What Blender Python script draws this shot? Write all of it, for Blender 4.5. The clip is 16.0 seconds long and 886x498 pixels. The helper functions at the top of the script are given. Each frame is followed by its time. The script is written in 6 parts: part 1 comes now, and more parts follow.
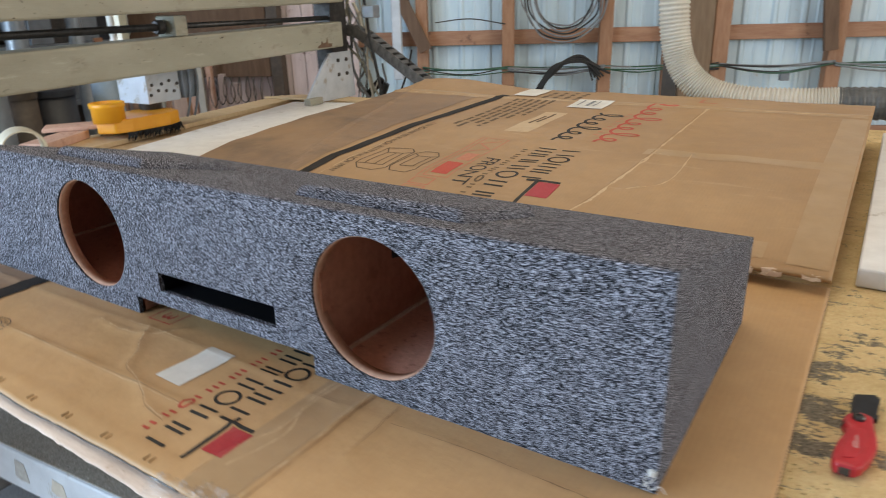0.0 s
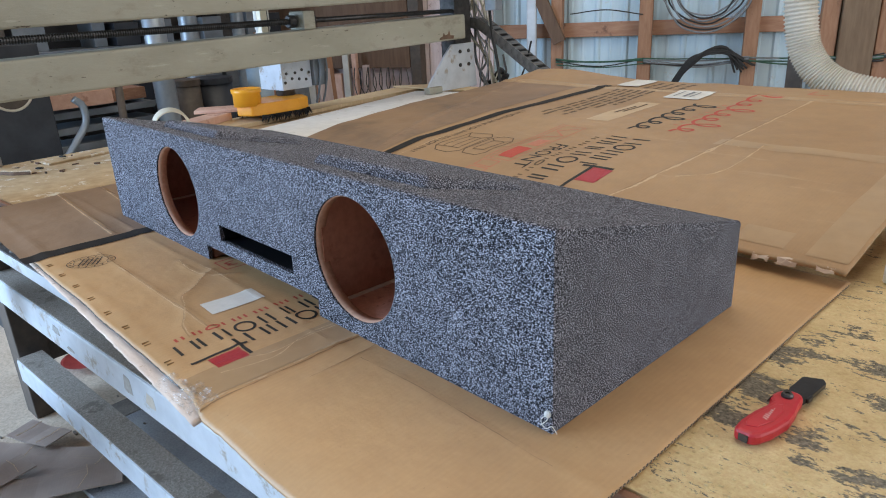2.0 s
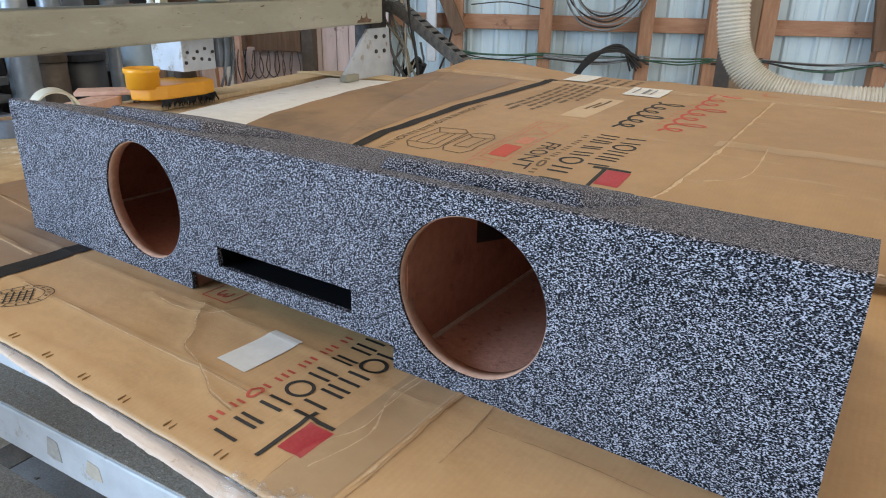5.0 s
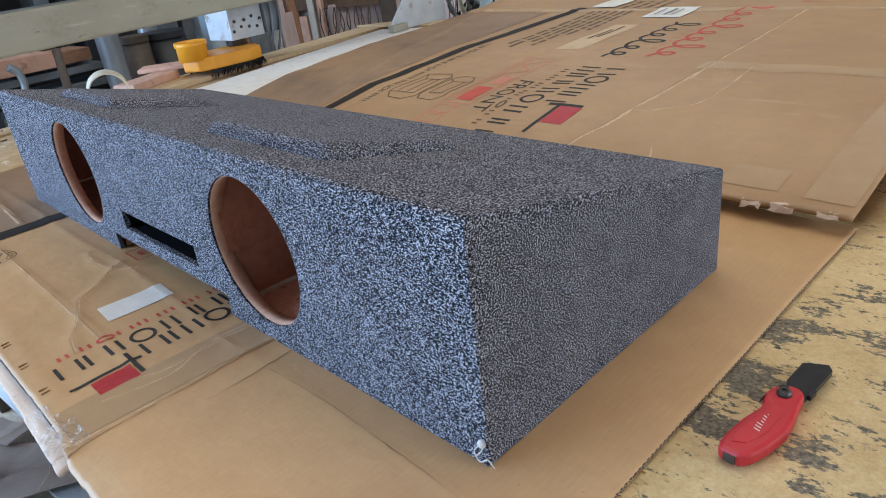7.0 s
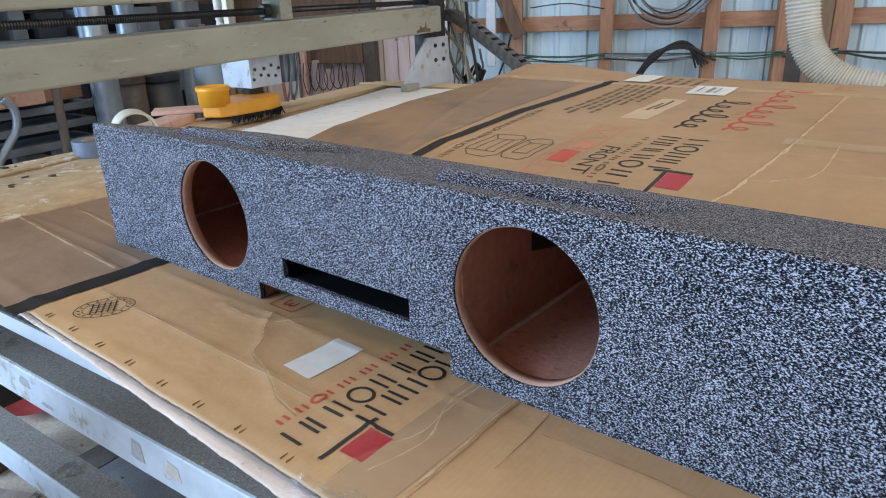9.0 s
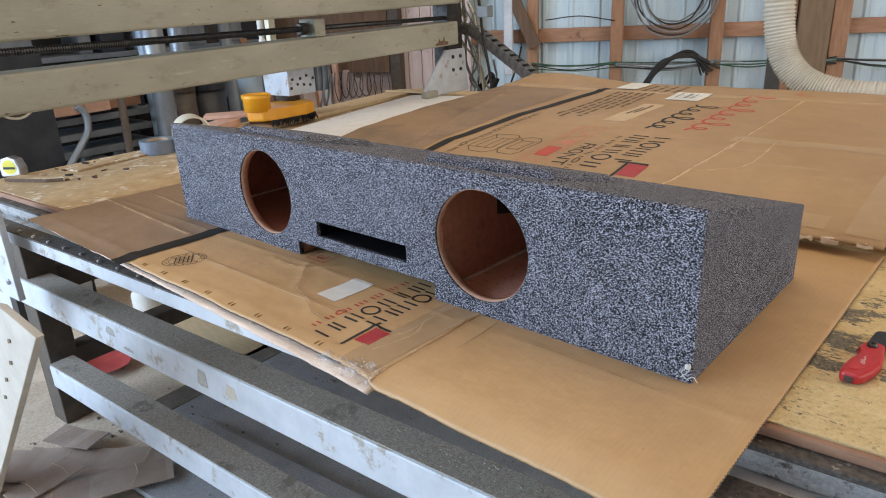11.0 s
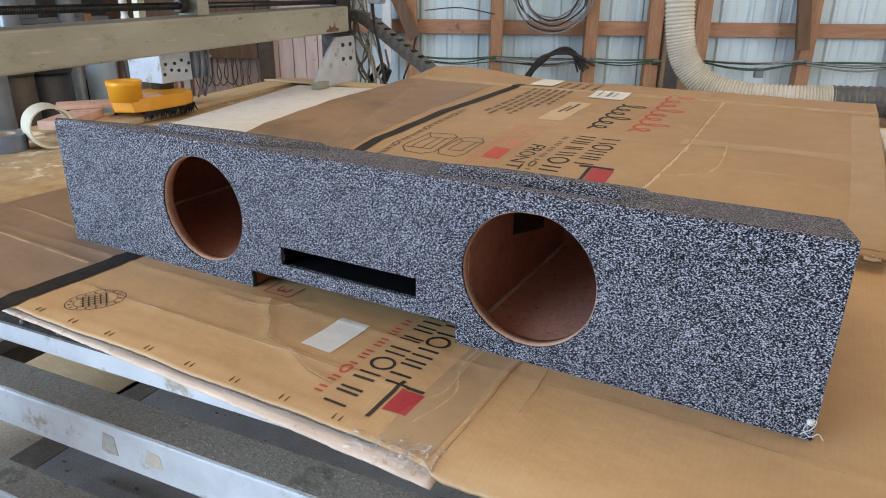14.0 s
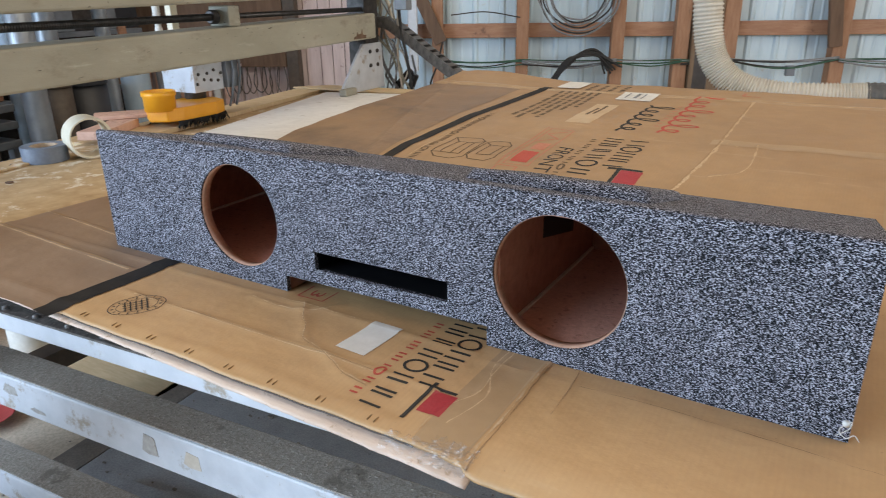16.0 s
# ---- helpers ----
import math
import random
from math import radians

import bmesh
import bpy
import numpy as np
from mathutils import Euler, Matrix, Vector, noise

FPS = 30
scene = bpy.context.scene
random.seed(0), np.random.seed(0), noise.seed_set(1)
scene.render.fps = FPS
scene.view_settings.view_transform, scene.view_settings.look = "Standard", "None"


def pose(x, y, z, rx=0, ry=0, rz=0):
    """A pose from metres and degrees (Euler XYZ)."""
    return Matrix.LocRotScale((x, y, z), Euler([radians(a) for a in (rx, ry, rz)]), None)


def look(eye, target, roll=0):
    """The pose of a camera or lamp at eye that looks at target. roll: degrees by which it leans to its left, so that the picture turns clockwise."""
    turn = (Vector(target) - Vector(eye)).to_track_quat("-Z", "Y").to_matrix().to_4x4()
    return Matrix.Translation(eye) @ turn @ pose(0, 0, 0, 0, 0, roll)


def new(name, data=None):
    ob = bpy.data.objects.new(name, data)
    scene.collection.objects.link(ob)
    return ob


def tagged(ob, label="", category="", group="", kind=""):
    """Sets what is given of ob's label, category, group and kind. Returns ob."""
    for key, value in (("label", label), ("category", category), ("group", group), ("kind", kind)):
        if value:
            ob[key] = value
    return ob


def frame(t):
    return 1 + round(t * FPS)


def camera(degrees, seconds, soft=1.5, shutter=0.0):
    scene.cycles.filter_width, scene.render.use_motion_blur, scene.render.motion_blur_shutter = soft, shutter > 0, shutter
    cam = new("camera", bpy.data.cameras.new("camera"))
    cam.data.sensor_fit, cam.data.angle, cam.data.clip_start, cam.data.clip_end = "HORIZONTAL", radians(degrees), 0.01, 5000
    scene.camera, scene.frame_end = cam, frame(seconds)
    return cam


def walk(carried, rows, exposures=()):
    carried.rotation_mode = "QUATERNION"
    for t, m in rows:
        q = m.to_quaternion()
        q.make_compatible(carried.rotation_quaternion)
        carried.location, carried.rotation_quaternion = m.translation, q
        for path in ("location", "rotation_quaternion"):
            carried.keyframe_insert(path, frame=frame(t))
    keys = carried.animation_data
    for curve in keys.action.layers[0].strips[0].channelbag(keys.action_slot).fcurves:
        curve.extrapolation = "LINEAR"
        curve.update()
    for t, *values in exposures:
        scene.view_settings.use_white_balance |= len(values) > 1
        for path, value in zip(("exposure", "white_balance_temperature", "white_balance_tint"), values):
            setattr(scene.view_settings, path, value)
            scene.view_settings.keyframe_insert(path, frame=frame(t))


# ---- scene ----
cam = camera(66.4, 16.0, soft=1.0, shutter=0.5)
PATH = [
    (0, (0.049, 0.024, 1.39), (-0.982, 1.593, 0.7), -1.6),
    (0.5, (0.212, 0.053, 1.394), (-0.97, 1.505, 0.692), 0.4),
    (1, (0.281, 0.065, 1.39), (-1.062, 1.372, 0.692), -1.6),
    (1.5, (0.312, 0.074, 1.377), (-1.049, 1.357, 0.668), -2.2),
    (2, (0.322, 0.086, 1.38), (-1.058, 1.359, 0.689), -2.8),
    (2.5, (0.318, 0.088, 1.374), (-1.035, 1.399, 0.701), -1.6),
    (3, (0.271, 0.056, 1.379), (-1.033, 1.4, 0.675), 0.5),
    (3.2, (0.226, 0.057, 1.372), (-1.062, 1.406, 0.65), 0.6),
    (5.3, (-0.103, 0.032, 1.354), (-1.131, 1.584, 0.624), 0.9),
    (5.5, (-0.038, 0.086, 1.36), (-1.099, 1.595, 0.587), 1.0),
    (6, (0.134, 0.223, 1.381), (-1.114, 1.583, 0.61), -1.5),
    (6.5, (0.234, 0.278, 1.365), (-1.094, 1.524, 0.537), -4.1),
    (7, (0.257, 0.287, 1.354), (-1.084, 1.499, 0.498), -7.3),
    (7.5, (0.151, 0.241, 1.361), (-1.2, 1.473, 0.55), -5.4),
    (8, (-0.032, 0.166, 1.362), (-1.334, 1.484, 0.608), -3.7),
    (8.2, (-0.085, 0.136, 1.362), (-1.327, 1.509, 0.608), -3.6),
    (10.3, (0.122, -0.147, 1.402), (-1.071, 1.316, 0.742), -1.3),
    (10.5, (0.183, -0.177, 1.409), (-1.031, 1.258, 0.727), -1.7),
    (11, (0.216, -0.199, 1.412), (-1.056, 1.183, 0.723), -2.7),
    (11.5, (0.112, -0.196, 1.422), (-1.174, 1.182, 0.751), -1.2),
    (12, (-0.06, -0.184, 1.418), (-1.182, 1.319, 0.724), -2.8),
    (12.5, (-0.142, -0.185, 1.409), (-1.132, 1.408, 0.715), -1.6),
    (13, (-0.172, -0.187, 1.408), (-1.143, 1.408, 0.691), -0.2),
    (13.5, (-0.159, -0.176, 1.405), (-1.063, 1.464, 0.703), 0.3),
    (14, (-0.15, -0.174, 1.397), (-1.047, 1.462, 0.675), 0.6),
    (14.5, (-0.139, -0.177, 1.398), (-1.033, 1.459, 0.673), -0.2),
    (15, (-0.137, -0.177, 1.402), (-1.036, 1.459, 0.683), -0.6),
    (15.5, (-0.137, -0.183, 1.403), (-1.054, 1.445, 0.689), -1.1),
    (16, (-0.148, -0.189, 1.403), (-1.116, 1.41, 0.691), -0.8),
]
walk(cam, [(t, look(eye, target, roll)) for t, eye, target, roll in PATH],
     [(0.0, -0.06, 6700, 10), (0.5, -0.06, 6500, 10), (1.0, -0.06, 6250, 10), (1.5, -0.06, 6100, 10), (2.2, -0.06, 6000, 10), (3.0, -0.06, 5800, 10), (3.2, -0.06, 5800, 10), (5.4, 0.0, 6500, 10), (6.0, 0.0, 6300, 10), (7.0, 0.0, 5750, 9), (7.5, 0.0, 5700, 9), (8.0, 0.0, 5500, 9), (8.2, 0.0, 5500, 9), (10.3, -0.05, 6750, 13), (16.0, -0.07, 6750, 13)])

# ---- light: daylight through the open bay behind the camera, and added fill lamps ----
world = bpy.data.worlds.new("sky")
scene.world = world
world.use_nodes = True
_n = world.node_tree.nodes
sky = _n.new("ShaderNodeTexSky")
sky.sky_type = 'NISHITA'
sky.sun_disc = False
sky.sun_elevation, sky.sun_rotation = radians(48), radians(160)
world.node_tree.links.new(sky.outputs[0], _n["Background"].inputs[0])
_n["Background"].inputs[1].default_value = 0.12
scene.view_settings.exposure = 0.0


def area_light(name, m, sx, sy, watts, colour):
    d = bpy.data.lights.new(name, 'AREA')
    d.shape, d.size, d.size_y, d.energy, d.color = 'RECTANGLE', sx, sy, watts, colour
    ob = new(name, d)
    ob.matrix_world = m
    return ob


sun = new("sun", bpy.data.lights.new("sun", 'SUN'))
sun.data.energy, sun.data.angle, sun.data.color = 2.5, radians(0.5), (1.0, 0.95, 0.88)
sun.matrix_world = look((4, -9, 10), (0, 0, 0))
# the open bay door in the south wall; side and roof are added fills
area_light("bay_daylight", look((-3.9, -3.3, 1.95), (-1.0, 1.0, 0.9)), 4.4, 3.4, 520, (0.55, 0.755, 1.0))
# fill lamps added to brighten the right side and the tops
area_light("side_fill", look((4.4, 2.6, 2.4), (-1.0, 1.5, 0.8)), 3.0, 2.2, 150, (0.98, 0.97, 0.92))
area_light("roof_fill", look((-1.2, 1.9, 4.15), (-1.2, 1.9, 0)), 3.6, 3.0, 74, (0.98, 0.925, 0.755))

# ---- materials ----
def material(name, rough=0.6, metal=0.0):
    m = bpy.data.materials.new(name)
    m.use_nodes = True
    b = m.node_tree.nodes["Principled BSDF"]
    b.inputs["Roughness"].default_value, b.inputs["Metallic"].default_value = rough, metal
    return m, m.node_tree, b


def node(nt, kind, **inputs):
    n = nt.nodes.new("ShaderNode" + kind)
    for k, v in inputs.items():
        n.inputs[k.replace("_", " ")].default_value = v
    return n


def noise_of(nt, scale, detail=4, rough=0.6, stretch=None):
    c = nt.nodes.new("ShaderNodeTexCoord")
    out = c.outputs["Object"]
    if stretch:
        mp = nt.nodes.new("ShaderNodeMapping")
        mp.inputs["Scale"].default_value = stretch
        nt.links.new(out, mp.inputs[0])
        out = mp.outputs[0]
    n = node(nt, "TexNoise", Scale=scale, Detail=detail, Roughness=rough)
    nt.links.new(out, n.inputs["Vector"])
    return n.outputs[0]


def ramp(nt, fac, stops):
    r = nt.nodes.new("ShaderNodeValToRGB")
    e = r.color_ramp.elements
    while len(e) < len(stops):
        e.new(0.5)
    for el, (p, c) in zip(e, stops):
        el.position, el.color = p, (*c, 1) if len(c) == 3 else c
    nt.links.new(fac, r.inputs[0])
    return r.outputs[0]


def mix(nt, fac, a, b, mode='MIX'):
    n = nt.nodes.new("ShaderNodeMix")
    n.data_type, n.blend_type = 'RGBA', mode
    for sock, v in ((n.inputs[0], fac), (n.inputs[6], a), (n.inputs[7], b)):
        if isinstance(v, (int, float)):
            sock.default_value = v
        elif isinstance(v, tuple):
            sock.default_value = (*v, 1)
        else:
            nt.links.new(v, sock)
    return n.outputs[2]


def bump(nt, b, height, strength, dist):
    n = node(nt, "Bump", Strength=strength, Distance=dist)
    nt.links.new(height, n.inputs["Height"])
    nt.links.new(n.outputs[0], b.inputs["Normal"])


def surface(name, c1, c2, scale=20, rough=0.6, metal=0.0, stain=None, stain_scale=3, stain_at=0.6, bumps=0.2, dist=0.002, stretch=None, sheen=0.0, fine=None):
    """Two tones by a grain noise, wear or stains of a third tone by a larger one, and relief."""
    m, nt, b = material(name, rough, metal)
    g = noise_of(nt, scale, 6, 0.65, stretch)
    col = ramp(nt, g, [(0.32, c1), (0.68, c2)])
    if fine:
        f = noise_of(nt, fine, 3, 0.7)
        col = mix(nt, ramp(nt, f, [(0.35, (0, 0, 0)), (0.65, (1, 1, 1))]), mix(nt, 1.0, col, (0.72, 0.72, 0.72), 'MULTIPLY'), col)
    if stain:
        s = noise_of(nt, stain_scale, 8, 0.7)
        col = mix(nt, ramp(nt, s, [(stain_at, (0, 0, 0)), (stain_at + 0.07, (1, 1, 1))]), col, stain)
    nt.links.new(col, b.inputs["Base Color"])
    if bumps:
        bump(nt, b, g, bumps, dist)
    if sheen:
        b.inputs["Sheen Weight"].default_value = sheen
    return m


def carpet_material():
    """Heathered grey needle-punch carpet: dark, mid and pale fibres of a millimetre or two, in faint clouds."""
    m, nt, b = material("heather_grey_carpet", 0.95)
    fib = noise_of(nt, 660, 1.5, 0.6, (0.72, 0.9, 1.15))
    cloud = noise_of(nt, 30, 3, 0.6)
    mixed = nt.nodes.new("ShaderNodeMath")
    mixed.operation = 'MULTIPLY_ADD'
    nt.links.new(cloud, mixed.inputs[0])
    mixed.inputs[1].default_value = 0.06
    nt.links.new(fib, mixed.inputs[2])
    col = ramp(nt, mixed.outputs[0], [(0.42, (0.0050, 0.0051, 0.0063)), (0.51, (0.030, 0.0305, 0.0365)), (0.57, (0.112, 0.113, 0.134)), (0.665, (0.51, 0.515, 0.585))])
    nt.links.new(col, b.inputs["Base Color"])
    b.inputs["Specular IOR Level"].default_value = 0.08
    bump(nt, b, fib, 0.35, 0.0015)
    return m


def cardboard_material(name, base=(0.56, 0.352, 0.172), dark=(0.485, 0.296, 0.138), stain=None, rough=0.5):
    m, nt, b = material(name, rough)
    big = noise_of(nt, 2.2, 5, 0.6)
    fine = noise_of(nt, 260, 3, 0.6, (1, 0.15, 1))
    flute = nt.nodes.new("ShaderNodeTexWave")
    flute.bands_direction = 'X'
    flute.inputs["Scale"].default_value = 40
    flute.inputs["Distortion"].default_value = 1.2
    flute.inputs["Detail"].default_value = 2
    c = nt.nodes.new("ShaderNodeTexCoord")
    nt.links.new(c.outputs["Object"], flute.inputs["Vector"])
    col = ramp(nt, big, [(0.3, dark), (0.7, base)])
    mottle = noise_of(nt, 17, 6, 0.7)
    col = mix(nt, 0.16, col, mottle, 'OVERLAY')
    rub = noise_of(nt, 30, 5, 0.6, (0.12, 1, 1))
    col = mix(nt, ramp(nt, rub, [(0.62, (0, 0, 0)), (0.72, (0.22, 0.22, 0.22))]), col, (0.62, 0.46, 0.29))
    speck = noise_of(nt, 130, 3, 0.6)
    col = mix(nt, ramp(nt, speck, [(0.70, (0, 0, 0)), (0.76, (0.45, 0.45, 0.45))]), col, (0.15, 0.09, 0.045))
    col = mix(nt, 0.012, col, flute.outputs[0], 'OVERLAY')
    col = mix(nt, 0.06, col, fine, 'OVERLAY')
    if stain:
        s = noise_of(nt, 5, 6, 0.6)
        col = mix(nt, ramp(nt, s, [(0.5, (0, 0, 0)), (0.75, (0.8, 0.8, 0.8))]), col, stain)
    nt.links.new(col, b.inputs["Base Color"])
    crinkle = noise_of(nt, 38, 4, 0.55)
    both = nt.nodes.new("ShaderNodeMath")
    both.operation = 'MULTIPLY_ADD'
    nt.links.new(crinkle, both.inputs[0])
    both.inputs[1].default_value = 0.10
    nt.links.new(big, both.inputs[2])
    bump(nt, b, both.outputs[0], 0.4, 0.02)
    return m


CARPET = carpet_material()
MDF = surface("bare_reddish_hardboard", (0.36, 0.15, 0.092), (0.49, 0.22, 0.14), 60, 0.32, stain=(0.32, 0.125, 0.075), stain_scale=14, stain_at=0.56, bumps=0.3)
HARDBOARD = surface("pinkish_textured_hardboard", (0.60, 0.32, 0.235), (0.76, 0.44, 0.335), 130, 0.34, stain=(0.46, 0.215, 0.15), stain_scale=60, stain_at=0.57, bumps=0.5)
MDF_CUT = surface("cut_fibreboard_edge", (0.44, 0.24, 0.155), (0.58, 0.34, 0.23), 90, 0.8, bumps=0.2)
BLACK_INSIDE = surface("near_black_board", (0.006, 0.006, 0.007), (0.012, 0.012, 0.013), 40, 0.35)
CARD = cardboard_material("brown_cardboard")
CARD_FAR = cardboard_material("brown_cardboard_worn", (0.425, 0.263, 0.128), (0.35, 0.21, 0.10))
CARD_DARK = cardboard_material("cardboard_stained", (0.32, 0.20, 0.11), (0.22, 0.14, 0.085), stain=(0.12, 0.085, 0.06))
CARD_EDGE = surface("torn_cardboard_edge", (0.50, 0.36, 0.23), (0.68, 0.52, 0.37), 120, 0.9, stretch=(1, 1, 3))
TAPE = surface("brown_packing_tape", (0.38, 0.245, 0.125), (0.44, 0.29, 0.155), 15, 0.42, bumps=0.3, dist=0.003)
INK = surface("black_ink", (0.012, 0.011, 0.010), (0.03, 0.026, 0.022), 200, 0.6)
INK_RED = surface("red_ink", (0.42, 0.055, 0.035), (0.50, 0.085, 0.05), 200, 0.6)
INK_BOXRED = surface("crimson_ink", (0.36, 0.025, 0.03), (0.44, 0.04, 0.045), 200, 0.35)
BLACK_TAPE = surface("black_tape", (0.012, 0.0105, 0.0095), (0.030, 0.026, 0.022), 30, 0.62, stain=(0.07, 0.058, 0.045), stain_scale=50, stain_at=0.63)
BLACK_TAPE.node_tree.nodes["Principled BSDF"].inputs["Specular IOR Level"].default_value = 0.25
PAPER = surface("white_paper", (0.62, 0.60, 0.55), (0.72, 0.70, 0.65), 30, 0.7)
SCARS = ((0.112, 0.888, 0.034, 0.030), (0.095, 0.800, 0.036, 0.019), (0.183, 0.803, 0.026, 0.020), (0.194, 0.767, 0.014, 0.017), (0.097, 0.975, 0.026, 0.020), (0.118, 1.010, 0.026, 0.018),
         (0.131, 1.058, 0.024, 0.018), (0.225, 1.015, 0.066, 0.024), (0.161, 1.013, 0.020, 0.012), (0.165, 1.112, 0.030, 0.018), (0.255, 0.935, 0.040, 0.020), (0.30, 1.10, 0.05, 0.03), (0.26, 0.76, 0.03, 0.02))


def spoilboard_material():
    """A machined board under caked yellow sawdust, worn through to the dark board in ragged scars."""
    m, nt, b = material("dusty_spoilboard", 0.92)
    grain = noise_of(nt, 240, 4, 0.7)
    cake = noise_of(nt, 95, 5, 0.65)
    dust = ramp(nt, noise_of(nt, 14, 6, 0.65), [(0.3, (0.58, 0.42, 0.20)), (0.7, (0.76, 0.59, 0.32))])
    dust = mix(nt, 0.35, dust, grain, 'OVERLAY')
    dust = mix(nt, 0.25, dust, cake, 'OVERLAY')
    where = nt.nodes.new("ShaderNodeTexCoord").outputs["Object"]
    nearest = None
    for cx, cy, rx, ry in SCARS:
        off = nt.nodes.new("ShaderNodeVectorMath")
        off.operation = 'SUBTRACT'
        off.inputs[1].default_value = (cx, cy, 0.893)
        nt.links.new(where, off.inputs[0])
        size = nt.nodes.new("ShaderNodeVectorMath")
        size.operation = 'MULTIPLY'
        size.inputs[1].default_value = (0.62 / rx, 0.62 / ry, 0)
        nt.links.new(off.outputs[0], size.inputs[0])
        far = nt.nodes.new("ShaderNodeVectorMath")
        far.operation = 'LENGTH'
        nt.links.new(size.outputs[0], far.inputs[0])
        if nearest is None:
            nearest = far.outputs["Value"]
        else:
            least = nt.nodes.new("ShaderNodeMath")
            least.operation = 'MINIMUM'
            nt.links.new(nearest, least.inputs[0])
            nt.links.new(far.outputs["Value"], least.inputs[1])
            nearest = least.outputs[0]
    patch = ramp(nt, nearest, [(0.0, (0.20, 0.20, 0.20)), (0.55, (0.15, 0.15, 0.15)), (1.0, (0, 0, 0))])
    scar = noise_of(nt, 26, 12, 0.72, (0.55, 1.5, 1))
    speck = noise_of(nt, 120, 5, 0.75, (0.7, 1.2, 1))
    add = nt.nodes.new("ShaderNodeMath")
    add.operation = 'MULTIPLY_ADD'
    nt.links.new(speck, add.inputs[0])
    add.inputs[1].default_value = 0.75
    nt.links.new(scar, add.inputs[2])
    total = nt.nodes.new("ShaderNodeMath")
    nt.links.new(add.outputs[0], total.inputs[0])
    nt.links.new(patch, total.inputs[1])
    worn = nt.nodes.new("ShaderNodeMath")
    worn.operation = 'SUBTRACT'
    nt.links.new(total.outputs[0], worn.inputs[0])
    worn.inputs[1].default_value = 0.5
    dark = ramp(nt, grain, [(0.35, (0.085, 0.074, 0.055)), (0.65, (0.29, 0.25, 0.185))])
    col = mix(nt, ramp(nt, worn.outputs[0], [(0.490, (0, 0, 0)), (0.52, (1, 1, 1))]), dust, dark)
    nt.links.new(col, b.inputs["Base Color"])
    level = nt.nodes.new("ShaderNodeMath")
    level.operation = 'MULTIPLY_ADD'
    nt.links.new(total.outputs[0], level.inputs[0])
    level.inputs[1].default_value = -0.8
    nt.links.new(cake, level.inputs[2])
    bump(nt, b, level.outputs[0], 0.7, 0.005)
    return m


SPOIL = spoilboard_material()
SPOIL_L = surface("worn_spoilboard", (0.42, 0.28, 0.14), (0.58, 0.42, 0.24), 18, 0.85, stain=(0.74, 0.66, 0.52), stain_scale=15, stain_at=0.565, bumps=0.5)
WOOD_EDGE = surface("brown_board_edge", (0.25, 0.125, 0.075), (0.36, 0.20, 0.125), 40, 0.8, stretch=(0.3, 1, 4))
PLY = surface("plain_plywood", (0.56, 0.41, 0.23), (0.68, 0.52, 0.32), 14, 0.7, stretch=(1, 6, 1), bumps=0.15)
WHITE_BOARD = surface("white_melamine_strip", (0.74, 0.73, 0.71), (0.85, 0.84, 0.82), 20, 0.5, stain=(0.5, 0.47, 0.42), stain_scale=12, stain_at=0.6)
PAINT_WHITE = surface("chipped_white_paint", (0.46, 0.49, 0.53), (0.58, 0.61, 0.65), 12, 0.45, stain=(0.33, 0.29, 0.24), stain_scale=11, stain_at=0.565, bumps=0.2)
def beam_paint():
    """Old cream paint on steel: broad dirty blotches, pale scuffs along the beam, small dark chips and rust."""
    m, nt, b = material("dusty_cream_paint", 0.6)
    col = ramp(nt, noise_of(nt, 5, 5, 0.6, (1, 0.4, 1)), [(0.3, (0.275, 0.26, 0.20)), (0.55, (0.345, 0.33, 0.262)), (0.75, (0.40, 0.365, 0.305))])
    scuff = noise_of(nt, 24, 6, 0.7, (1, 0.22, 1.6))
    col = mix(nt, ramp(nt, scuff, [(0.60, (0, 0, 0)), (0.72, (0.6, 0.6, 0.6))]), col, (0.48, 0.455, 0.38))
    grime = noise_of(nt, 13, 7, 0.7, (1, 0.5, 1))
    col = mix(nt, ramp(nt, grime, [(0.57, (0, 0, 0)), (0.75, (0.75, 0.75, 0.75))]), col, (0.19, 0.16, 0.118))
    chip = noise_of(nt, 75, 5, 0.65, (1, 0.3, 1.2))
    col = mix(nt, ramp(nt, chip, [(0.655, (0, 0, 0)), (0.69, (1, 1, 1))]), col, (0.085, 0.065, 0.047))
    nt.links.new(col, b.inputs["Base Color"])
    bump(nt, b, chip, 0.5, 0.003)
    return m


PAINT_BEIGE = beam_paint()
DUST = surface("sawdust_covered_steel", (0.29, 0.255, 0.21), (0.47, 0.425, 0.37), 150, 0.95, stain=(0.20, 0.175, 0.145), stain_scale=9, stain_at=0.58, bumps=0.6, dist=0.0025, fine=300)
STEEL_DARK = surface("dark_oily_steel", (0.04, 0.038, 0.036), (0.10, 0.09, 0.085), 30, 0.45, metal=0.6)
STEEL = surface("bare_steel", (0.35, 0.35, 0.36), (0.5, 0.5, 0.5), 30, 0.35, metal=0.9)
# also colours the painted shade in the carton's gaps
LEG_AND_GAP_BROWN = surface("dark_brown_steel_and_gaps", (0.055, 0.04, 0.03), (0.10, 0.075, 0.055), 20, 0.6)
CONCRETE = surface("dusty_concrete_floor", (0.58, 0.465, 0.345), (0.70, 0.58, 0.445), 6, 0.85, stain=(0.64, 0.54, 0.42), stain_scale=2.5, stain_at=0.55, bumps=0.2, fine=80)
CONCRETE_GREY = surface("bare_grey_floor_panel", (0.33, 0.34, 0.355), (0.44, 0.45, 0.465), 8, 0.75, stain=(0.10, 0.095, 0.09), stain_scale=28, stain_at=0.64, fine=160, bumps=0.4)
